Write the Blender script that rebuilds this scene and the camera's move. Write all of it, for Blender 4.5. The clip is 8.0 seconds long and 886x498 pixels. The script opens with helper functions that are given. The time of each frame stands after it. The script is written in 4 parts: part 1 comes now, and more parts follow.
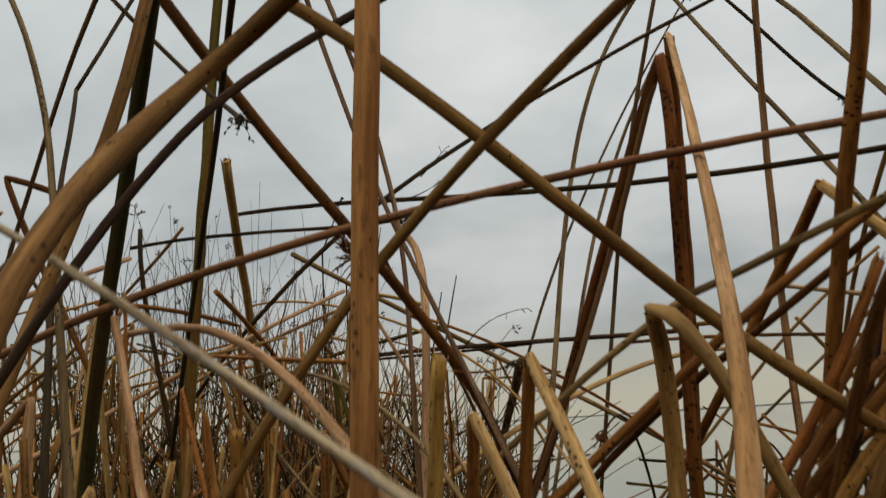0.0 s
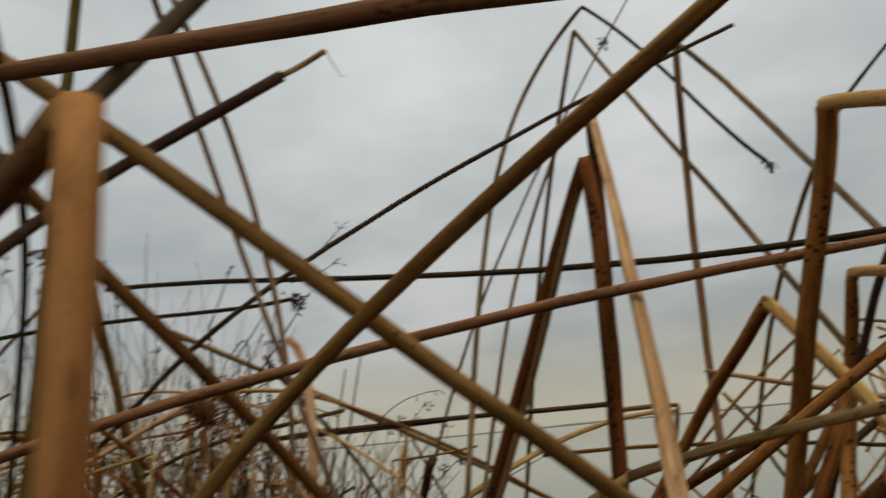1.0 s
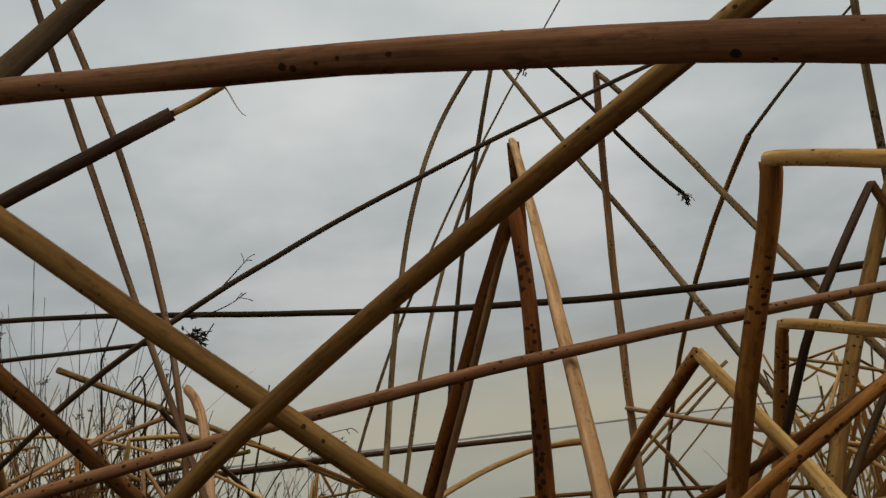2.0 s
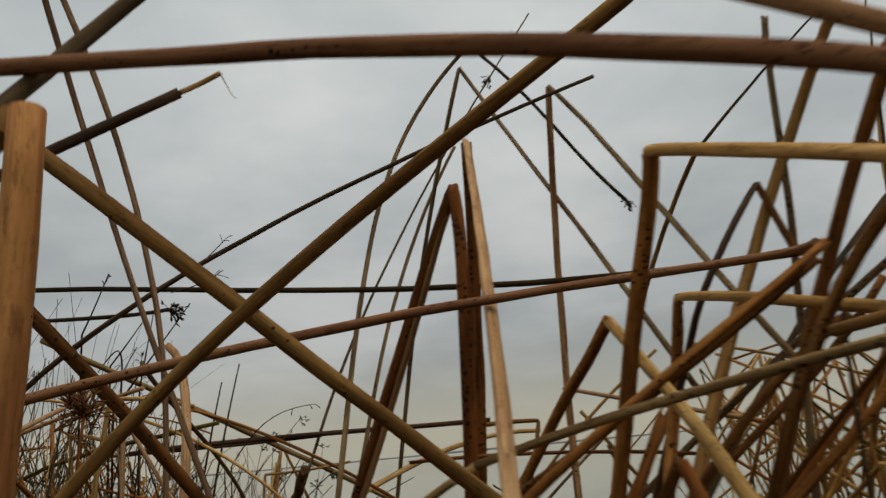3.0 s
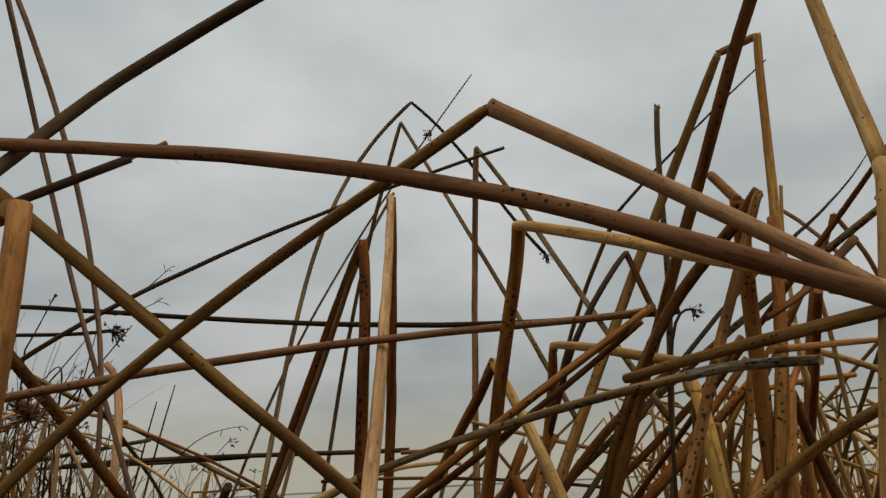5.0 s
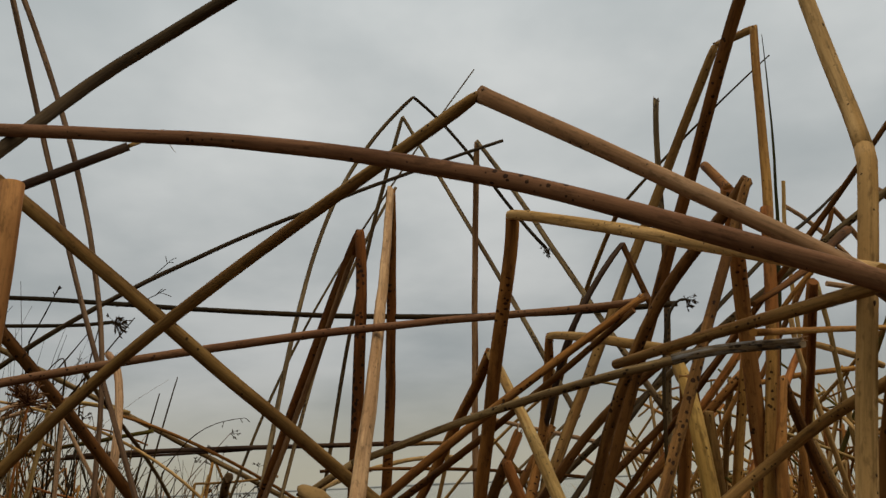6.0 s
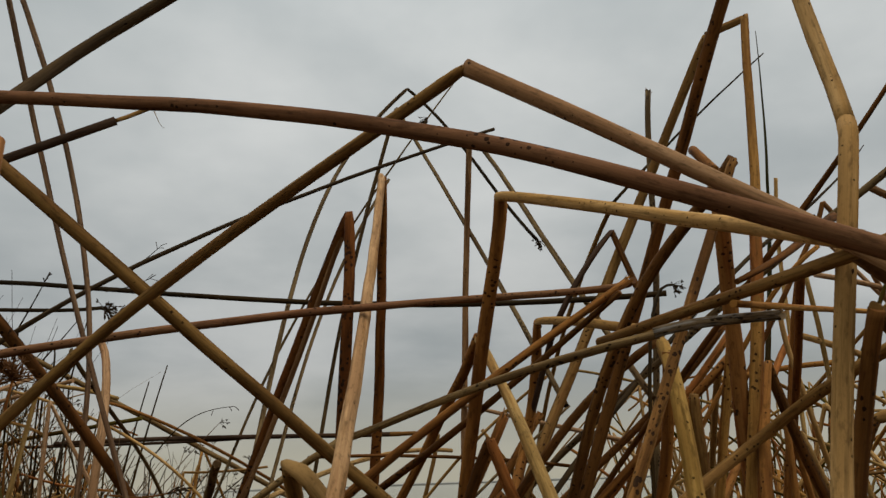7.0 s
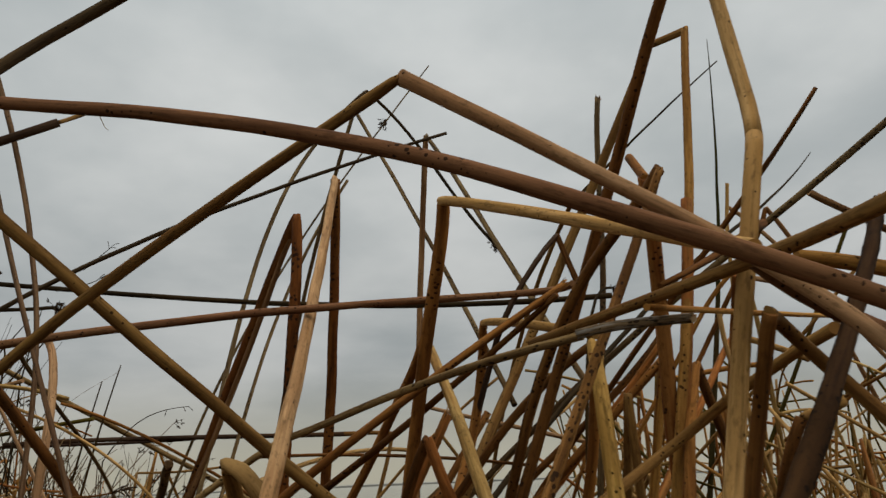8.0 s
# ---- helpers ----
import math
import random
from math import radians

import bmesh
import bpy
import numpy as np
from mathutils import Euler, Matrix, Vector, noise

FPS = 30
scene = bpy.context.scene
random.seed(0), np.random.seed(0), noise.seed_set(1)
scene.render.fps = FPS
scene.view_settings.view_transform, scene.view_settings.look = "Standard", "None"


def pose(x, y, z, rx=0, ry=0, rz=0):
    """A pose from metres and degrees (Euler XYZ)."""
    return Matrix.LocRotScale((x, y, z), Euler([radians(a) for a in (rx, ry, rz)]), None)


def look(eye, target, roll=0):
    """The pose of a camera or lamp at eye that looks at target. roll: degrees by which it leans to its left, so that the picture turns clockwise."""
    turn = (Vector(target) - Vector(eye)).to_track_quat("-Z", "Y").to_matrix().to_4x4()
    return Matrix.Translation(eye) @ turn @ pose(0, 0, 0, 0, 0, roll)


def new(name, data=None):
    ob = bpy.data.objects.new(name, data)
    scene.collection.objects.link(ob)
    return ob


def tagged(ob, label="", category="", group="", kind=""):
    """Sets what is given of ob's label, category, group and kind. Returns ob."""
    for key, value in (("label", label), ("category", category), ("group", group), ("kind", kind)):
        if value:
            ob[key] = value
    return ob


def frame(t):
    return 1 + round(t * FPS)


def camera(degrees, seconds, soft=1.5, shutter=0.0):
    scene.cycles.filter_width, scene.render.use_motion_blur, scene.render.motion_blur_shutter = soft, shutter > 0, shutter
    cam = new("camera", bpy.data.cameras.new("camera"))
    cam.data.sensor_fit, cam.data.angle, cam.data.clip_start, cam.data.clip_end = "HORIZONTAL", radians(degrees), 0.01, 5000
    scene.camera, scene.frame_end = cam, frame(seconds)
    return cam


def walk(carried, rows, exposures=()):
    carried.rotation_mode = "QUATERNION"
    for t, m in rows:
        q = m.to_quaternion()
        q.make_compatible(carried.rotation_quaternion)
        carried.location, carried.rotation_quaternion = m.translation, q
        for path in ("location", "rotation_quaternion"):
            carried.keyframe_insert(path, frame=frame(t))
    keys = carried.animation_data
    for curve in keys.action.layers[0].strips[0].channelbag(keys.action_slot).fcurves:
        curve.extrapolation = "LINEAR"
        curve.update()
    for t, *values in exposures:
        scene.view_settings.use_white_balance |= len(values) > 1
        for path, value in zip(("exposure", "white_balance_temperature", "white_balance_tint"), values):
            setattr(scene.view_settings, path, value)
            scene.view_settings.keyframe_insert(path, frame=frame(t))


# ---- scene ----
cam = camera(60.27, 8.0, soft=1.4, shutter=0.5)
PATH = [
    (0.0, pose(-0.0004, 0.0005, 1.0021, 103.03, 3.46, 0.48)),
    (0.5, pose(0.0035, 0.0523, 1.0874, 103.55, 3.70, 0.63)),
    (1.0, pose(0.0470, 0.1461, 1.1677, 103.91, 5.50, -5.30)),
    (1.5, pose(0.0839, 0.1919, 1.2067, 104.16, 6.99, -10.36)),
    (1.7, pose(0.0736, 0.2073, 1.2251, 104.18, 6.96, -10.86)),
    (2.8, pose(0.0379, 0.1318, 1.1596, 104.68, 5.56, -14.20)),
    (3.0, pose(0.0452, 0.0705, 1.1350, 105.03, 5.13, -14.20)),
    (3.5, pose(0.0643, -0.0564, 1.1244, 104.89, 4.78, -16.58)),
    (4.0, pose(0.0743, -0.1062, 1.1145, 106.74, 4.93, -19.09)),
    (4.5, pose(0.0613, -0.1039, 1.1080, 107.22, 3.57, -18.96)),
    (6.0, pose(0.0757, -0.1135, 1.0924, 107.17, 2.49, -17.89)),
    (6.5, pose(0.0783, -0.1197, 1.0749, 107.11, 2.17, -18.46)),
    (7.0, pose(0.0855, -0.1104, 1.0696, 107.14, 1.95, -18.43)),
    (7.5, pose(0.1011, -0.1149, 1.0719, 107.16, 2.39, -19.75)),
    (8.0, pose(0.1062, -0.1414, 1.0653, 107.06, 2.29, -20.89)),
]
walk(cam, PATH, [(0.0, 0.21), (1.0, 0.13), (2.0, 0.05), (3.5, 0.0), (8.0, 0.0)])

CLOUD_DARK, CLOUD_LIGHT, CLOUD_LOW, SKY_STRENGTH = (0.410, 0.442, 0.445), (0.660, 0.674, 0.660), (0.44, 0.415, 0.325), 0.95

# ---- world and light: a bright overcast day ----
world = bpy.data.worlds.new("overcast_sky")
scene.world = world
world.use_nodes = True


def link(nt, a, b):
    nt.links.new(a, b)


def node(nt, kind, **values):
    n = nt.nodes.new(kind)
    for k, v in values.items():
        if k in n.inputs.keys():
            n.inputs[k].default_value = v
    return n


def mixed(nt, fac, a, b, how="MIX"):
    """A colour mix; fac, a and b are sockets or values."""
    m = nt.nodes.new("ShaderNodeMix")
    m.data_type, m.blend_type = "RGBA", how
    for sock, v in ((m.inputs[0], fac), (m.inputs[6], a), (m.inputs[7], b)):
        if isinstance(v, bpy.types.NodeSocket):
            nt.links.new(v, sock)
        else:
            sock.default_value = v if isinstance(v, float) else (*v, 1)
    return m.outputs[2]


def calc(nt, op, a, b=0.0, c=0.0):
    m = nt.nodes.new("ShaderNodeMath")
    m.operation = op
    for sock, v in zip(m.inputs, (a, b, c)):
        if isinstance(v, bpy.types.NodeSocket):
            nt.links.new(v, sock)
        else:
            sock.default_value = v
    return m.outputs[0]


def ramp(nt, fac, lo, hi, a=0.0, b=1.0):
    m = nt.nodes.new("ShaderNodeMapRange")
    m.interpolation_type = "SMOOTHSTEP"
    nt.links.new(fac, m.inputs[0])
    for i, v in enumerate((lo, hi, a, b)):
        m.inputs[i + 1].default_value = v
    return m.outputs[0]


SUN_EL, SUN_ROT = radians(62), radians(150)
nt = world.node_tree
nt.nodes.clear()
sky = nt.nodes.new("ShaderNodeTexSky")
sky.sky_type, sky.sun_disc = "NISHITA", False
sky.sun_elevation, sky.sun_rotation = SUN_EL, SUN_ROT
co = nt.nodes.new("ShaderNodeTexCoord").outputs["Generated"]
sep = nt.nodes.new("ShaderNodeSeparateXYZ")
link(nt, co, sep.inputs[0])
up = sep.outputs[2]
# the cloud deck is flat: look it up on a plane overhead
deck = nt.nodes.new("ShaderNodeCombineXYZ")
high = calc(nt, "ADD", calc(nt, "MAXIMUM", up, 0.0), 0.22)
link(nt, calc(nt, "DIVIDE", sep.outputs[0], high), deck.inputs[0])
link(nt, calc(nt, "DIVIDE", sep.outputs[1], high), deck.inputs[1])
big = node(nt, "ShaderNodeTexNoise", Scale=0.55, Detail=3.0, Roughness=0.45, Distortion=0.2)
link(nt, deck.outputs[0], big.inputs["Vector"])
fine = node(nt, "ShaderNodeTexNoise", Scale=2.1, Detail=5.0, Roughness=0.5)
link(nt, deck.outputs[0], fine.inputs["Vector"])
cloud = calc(nt, "ADD", calc(nt, "MULTIPLY", big.outputs[0], 0.7), calc(nt, "MULTIPLY", fine.outputs[0], 0.3))
grey = mixed(nt, ramp(nt, cloud, 0.40, 0.62), CLOUD_DARK, CLOUD_LIGHT)
lift = nt.nodes.new("ShaderNodeVectorMath")
lift.operation = "SCALE"
link(nt, grey, lift.inputs[0])
link(nt, calc(nt, "MULTIPLY", ramp(nt, up, 0.05, 0.5, 0.76, 1.12), ramp(nt, up, 0.45, 1.0, 1.0, 1.9)), lift.inputs[3])
low = mixed(nt, ramp(nt, up, -0.01, 0.17), CLOUD_LOW, lift.outputs[0])
thin = nt.nodes.new("ShaderNodeVectorMath")
thin.operation = "SCALE"
link(nt, sky.outputs[0], thin.inputs[0])
thin.inputs[3].default_value = 0.05
full = mixed(nt, 0.94, thin.outputs[0], low)
bg = nt.nodes.new("ShaderNodeBackground")
link(nt, full, bg.inputs[0])
bg.inputs[1].default_value = SKY_STRENGTH
out = nt.nodes.new("ShaderNodeOutputWorld")
link(nt, bg.outputs[0], out.inputs[0])

sun = new("sun", bpy.data.lights.new("sun", "SUN"))
sun.data.energy, sun.data.angle, sun.data.color = 1.1, radians(40), (1.0, 0.96, 0.90)
sun.matrix_world = look((0, 0, 0), (-math.sin(SUN_ROT) * math.cos(SUN_EL), -math.cos(SUN_ROT) * math.cos(SUN_EL), -math.sin(SUN_EL)))


# ---- materials ----
def fresh(name):
    m = bpy.data.materials.new(name)
    m.use_nodes = True
    t = m.node_tree
    return m, t, t.nodes["Principled BSDF"]


def stalk_material(name, base, tint, stain, spots=0.3, rough=0.78, dirt=0.25, weather=0.0, warm=0.68):
    """A dry round stalk: two tones along it, fibre lines, dark spots and grey weathering."""
    m, t, bsdf = fresh(name)
    base, tint, stain = ((r_ * 1.05 * k, g_ * 0.955 * k, b_ * 0.80 * warm * k) for (r_, g_, b_), k in ((base, 1.16), (tint, 0.86), (stain, 0.92)))
    uv = t.nodes.new("ShaderNodeUVMap").outputs[0]
    s = t.nodes.new("ShaderNodeSeparateXYZ")
    link(t, uv, s.inputs[0])
    rnd = calc(t, "FRACT", calc(t, "ADD", t.nodes.new("ShaderNodeObjectInfo").outputs["Random"], t.nodes.new("ShaderNodeNewGeometry").outputs["Random Per Island"]))
    ang = calc(t, "MULTIPLY", s.outputs[0], 2 * math.pi)
    cx, sx = calc(t, "COSINE", ang), calc(t, "SINE", ang)
    along = calc(t, "ADD", s.outputs[1], calc(t, "MULTIPLY", rnd, 37.0))

    def around(k_round, k_along):
        v = t.nodes.new("ShaderNodeCombineXYZ")
        link(t, calc(t, "MULTIPLY", cx, k_round), v.inputs[0])
        link(t, calc(t, "MULTIPLY", sx, k_round), v.inputs[1])
        link(t, calc(t, "MULTIPLY", along, k_along), v.inputs[2])
        return v.outputs[0]

    def noise_at(vec, detail=3.0, rough_=0.55):
        n = node(t, "ShaderNodeTexNoise", Scale=1.0, Detail=detail, Roughness=rough_)
        link(t, vec, n.inputs["Vector"])
        return n.outputs[0]

    tone = noise_at(around(0.5, 7.0), 4.0, 0.6)
    zone = noise_at(around(0.4, 3.0), 3.0)
    streak = noise_at(around(1.8, 11.0), 4.0, 0.65)
    fibre = noise_at(around(7.0, 22.0), 3.0, 0.7)
    blotch = noise_at(around(1.1, 60.0), 4.0, 0.65)
    grain = noise_at(around(4.0, 300.0), 3.0, 0.6)
    col = mixed(t, ramp(t, tone, 0.40, 0.60), base, tint)
    col = mixed(t, calc(t, "MULTIPLY", ramp(t, zone, 0.48, 0.62), 0.8), col, stain)
    deep = mixed(t, 0.72, col, (0.022, 0.011, 0.004))
    col = mixed(t, ramp(t, streak, 0.48, 0.68, 0.0, 0.5), col, deep)
    col = mixed(t, ramp(t, fibre, 0.45, 0.75, 0.0, 0.24), col, deep)
    col = mixed(t, ramp(t, blotch, 0.52, 0.68, 0.0, min(0.9, 0.36 + dirt)), col, deep)
    col = mixed(t, ramp(t, grain, 0.5, 0.8, 0.0, dirt), col, (0.03, 0.016, 0.008))
    vor = node(t, "ShaderNodeTexVoronoi", Scale=1.0, Randomness=1.0)
    link(t, around(0.9, 150.0), vor.inputs["Vector"])
    size = calc(t, "MULTIPLY", ramp(t, noise_at(around(0.5, 12.0), 2.0), 0.42, 0.64), 0.44 * spots + 0.08)
    spot = calc(t, "LESS_THAN", vor.outputs["Distance"], size)
    col = mixed(t, calc(t, "MULTIPLY", spot, 0.85), col, (0.016, 0.009, 0.005))
    if weather:
        mould = noise_at(around(1.2, 30.0), 5.0, 0.7)
        col = mixed(t, ramp(t, mould, 0.52 - 0.2 * weather, 0.66, 0.0, 0.8), col, (0.36, 0.33, 0.29))
        col = mixed(t, ramp(t, noise_at(around(2.0, 55.0), 4.0), 0.58, 0.66, 0.0, 0.85), col, (0.03, 0.024, 0.02))
    shade = calc(t, "ADD", 0.64, calc(t, "MULTIPLY", rnd, 0.30))
    v = t.nodes.new("ShaderNodeVectorMath")
    v.operation = "SCALE"
    link(t, col, v.inputs[0])
    link(t, shade, v.inputs[3])
    link(t, v.outputs[0], bsdf.inputs["Base Color"])
    bsdf.inputs["Roughness"].default_value = rough
    bsdf.inputs["Specular IOR Level"].default_value = 0.05
    bump = node(t, "ShaderNodeBump", Strength=0.35, Distance=0.0006)
    link(t, calc(t, "ADD", fibre, calc(t, "MULTIPLY", grain, 0.5)), bump.inputs["Height"])
    link(t, bump.outputs[0], bsdf.inputs["Normal"])
    return m


MAT = {
    "tan": stalk_material("tan_stalk", (0.46, 0.252, 0.086), (0.39, 0.195, 0.062), (0.31, 0.132, 0.040), 0.4, warm=0.85),
    "rose": stalk_material("rosy_tan_stalk", (0.48, 0.303, 0.178), (0.42, 0.250, 0.138), (0.34, 0.176, 0.084), 0.22, warm=1.0),
    "post": stalk_material("red_tan_stalk", (0.36, 0.180, 0.068), (0.30, 0.140, 0.052), (0.23, 0.096, 0.034), 0.25, warm=1.0),
    "straw": stalk_material("pale_straw_stalk", (0.46, 0.310, 0.125), (0.40, 0.255, 0.092), (0.34, 0.185, 0.06), 0.15, warm=1.0),
    "yellow": stalk_material("straw_stalk", (0.53, 0.352, 0.165), (0.46, 0.290, 0.120), (0.37, 0.210, 0.075), 0.45, warm=1.0),
    "olive": stalk_material("olive_stalk", (0.315, 0.182, 0.066), (0.245, 0.134, 0.048), (0.235, 0.112, 0.036), 0.35, warm=0.95),
    "oliv2": stalk_material("thin_olive_stalk", (0.22, 0.155, 0.080), (0.155, 0.108, 0.058), (0.115, 0.070, 0.036), 0.8, warm=1.0),
    "brown": stalk_material("brown_stalk", (0.335, 0.152, 0.050), (0.262, 0.110, 0.036), (0.165, 0.066, 0.022), 0.5, warm=0.85),
    "russ": stalk_material("red_brown_stalk", (0.225, 0.112, 0.060), (0.180, 0.084, 0.044), (0.245, 0.130, 0.068), 0.4, warm=1.0),
    "red": stalk_material("russet_stalk", (0.325, 0.126, 0.043), (0.240, 0.086, 0.029), (0.315, 0.150, 0.054), 0.45, warm=0.85),
    "darkbrown": stalk_material("dark_brown_stalk", (0.175, 0.074, 0.026), (0.105, 0.045, 0.016), (0.215, 0.100, 0.034), 0.5, warm=0.85),
    "dark": stalk_material("dark_thin_stalk", (0.042, 0.030, 0.020), (0.030, 0.022, 0.015), (0.072, 0.044, 0.022), 0.3, warm=0.8),
    "grey": stalk_material("weathered_stalk", (0.33, 0.225, 0.105), (0.27, 0.172, 0.078), (0.17, 0.105, 0.050), 0.6, 0.7, 0.35, 0.0, warm=1.0),
    "pale": stalk_material("bleached_branch", (0.52, 0.425, 0.310), (0.42, 0.325, 0.225), (0.20, 0.130, 0.075), 0.3, 0.75, 0.6, 0.08, warm=0.95),
    "mott": stalk_material("mottled_stalk", (0.30, 0.150, 0.055), (0.185, 0.085, 0.031), (0.085, 0.038, 0.015), 0.7, 0.7, 0.5, 0.0, warm=0.85),
    "green": stalk_material("dark_green_stalk", (0.062, 0.060, 0.022), (0.046, 0.045, 0.017), (0.095, 0.062, 0.024), 0.2, warm=1.0),
    "green2": stalk_material("green_brown_stalk", (0.100, 0.078, 0.022), (0.072, 0.060, 0.019), (0.13, 0.066, 0.021), 0.25),
    "russ2": stalk_material("thin_red_brown_stalk", (0.18, 0.112, 0.068), (0.130, 0.080, 0.050), (0.10, 0.056, 0.032), 0.4, warm=1.0),
    "gold": stalk_material("golden_stalk", (0.54, 0.345, 0.150), (0.48, 0.292, 0.115), (0.43, 0.245, 0.078), 0.2, warm=1.0),
    "rot": stalk_material("rotten_stalk", (0.050, 0.025, 0.012), (0.022, 0.010, 0.005), (0.095, 0.048, 0.022), 0.9, 0.85, 0.85, 0.0, warm=0.9),
    "mould": stalk_material("mouldy_stalk", (0.34, 0.255, 0.165), (0.20, 0.140, 0.085), (0.060, 0.036, 0.018), 0.8, 0.8, 0.7, 0.35, warm=1.0),
    "dark2": stalk_material("dark_purple_brown_stalk", (0.070, 0.045, 0.032), (0.050, 0.030, 0.022), (0.12, 0.066, 0.036), 0.3, warm=1.0),
    "rose2": stalk_material("slim_rosy_stalk", (0.25, 0.142, 0.070), (0.19, 0.102, 0.050), (0.14, 0.066, 0.032), 0.4, warm=1.0),
    "dark3": stalk_material("dark_grey_brown_stalk", (0.098, 0.070, 0.044), (0.072, 0.050, 0.032), (0.13, 0.084, 0.040), 0.35, warm=1.0),
    "pink": stalk_material("pale_peeled_stalk", (0.47, 0.300, 0.165), (0.42, 0.250, 0.130), (0.35, 0.190, 0.078), 0.12, warm=1.0),
    "russ3": stalk_material("dull_brown_stalk", (0.240, 0.136, 0.054), (0.190, 0.104, 0.041), (0.140, 0.070, 0.026), 0.35, warm=1.0),
    "olive3": stalk_material("pale_olive_stalk", (0.33, 0.225, 0.105), (0.25, 0.165, 0.078), (0.19, 0.115, 0.050), 0.4, warm=1.0),
    "gold2": stalk_material("flat_golden_stalk", (0.60, 0.385, 0.120), (0.52, 0.315, 0.090), (0.44, 0.245, 0.062), 0.35, warm=1.0),
    "spot": stalk_material("spotted_stalk", (0.165, 0.058, 0.022), (0.110, 0.038, 0.015), (0.225, 0.092, 0.032), 0.85),
}


def plain_material(name, a, b, rough, scale, bump=0.2, dist=0.002):
    m, t, bsdf = fresh(name)
    c = t.nodes.new("ShaderNodeTexCoord").outputs["Object"]
    n1 = node(t, "ShaderNodeTexNoise", Scale=scale, Detail=4.0, Roughness=0.6)
    n2 = node(t, "ShaderNodeTexNoise", Scale=scale * 9, Detail=3.0, Roughness=0.6)
    link(t, c, n1.inputs["Vector"])
    link(t, c, n2.inputs["Vector"])
    col = mixed(t, ramp(t, n1.outputs[0], 0.35, 0.65), a, b)
    col = mixed(t, ramp(t, n2.outputs[0], 0.5, 0.8, 0.0, 0.4), col, tuple(x * 0.4 for x in a))
    link(t, col, bsdf.inputs["Base Color"])
    bsdf.inputs["Roughness"].default_value = rough
    bsdf.inputs["Specular IOR Level"].default_value = 0.05
    bp = node(t, "ShaderNodeBump", Strength=bump, Distance=dist)
    link(t, n2.outputs[0], bp.inputs["Height"])
    link(t, bp.outputs[0], bsdf.inputs["Normal"])
    return m


SEED = plain_material("dry_seed_head", (0.055, 0.033, 0.017), (0.035, 0.022, 0.012), 0.8, 300)
SEED_RED = plain_material("russet_seed_head", (0.13, 0.056, 0.020), (0.085, 0.036, 0.014), 0.8, 300)
KNOT = plain_material("dark_knot", (0.030, 0.015, 0.007), (0.050, 0.026, 0.012), 0.8, 400)
MUD = plain_material("marsh_mud", (0.032, 0.022, 0.012), (0.055, 0.036, 0.018), 0.9, 6, 0.6, 0.02)
# the haze over the far land is painted into this pale grey
SHORE = plain_material("hazed_shore_land", (0.27, 0.265, 0.235), (0.24, 0.235, 0.21), 0.95, 0.02, 0.0)


def water_material():
    m, t, bsdf = fresh("lake_water")
    c = t.nodes.new("ShaderNodeTexCoord").outputs["Object"]
    n = node(t, "ShaderNodeTexNoise", Scale=0.9, Detail=4.0, Roughness=0.55)
    n2 = node(t, "ShaderNodeTexNoise", Scale=0.03, Detail=3.0, Roughness=0.5)
    link(t, c, n.inputs["Vector"])
    link(t, c, n2.inputs["Vector"])
    col = mixed(t, ramp(t, n2.outputs[0], 0.4, 0.6), (0.20, 0.20, 0.150), (0.23, 0.23, 0.175))
    link(t, col, bsdf.inputs["Base Color"])
    bsdf.inputs["Roughness"].default_value = 0.12
    bsdf.inputs["IOR"].default_value = 1.55
    bp = node(t, "ShaderNodeBump", Strength=0.05, Distance=0.03)
    link(t, n.outputs[0], bp.inputs["Height"])
    link(t, bp.outputs[0], bsdf.inputs["Normal"])
    return m


WATER = water_material()


# ---- building helpers ----
def mesh_object(name, bm, material, parent=None, label=""):
    me = bpy.data.meshes.new(name)
    bm.to_mesh(me)
    bm.free()
    me.materials.append(material)
    ob = new(name, me)
    if parent is not None:
        ob.parent = parent
    if label:
        ob["label"] = label
    return ob


def bezier(ctrl, n):
    ctrl = np.array(ctrl, float)
    k = len(ctrl) - 1
    u = np.linspace(0, 1, n)[:, None]
    return sum(math.comb(k, i) * u**i * (1 - u) ** (k - i) * ctrl[i] for i in range(k + 1))


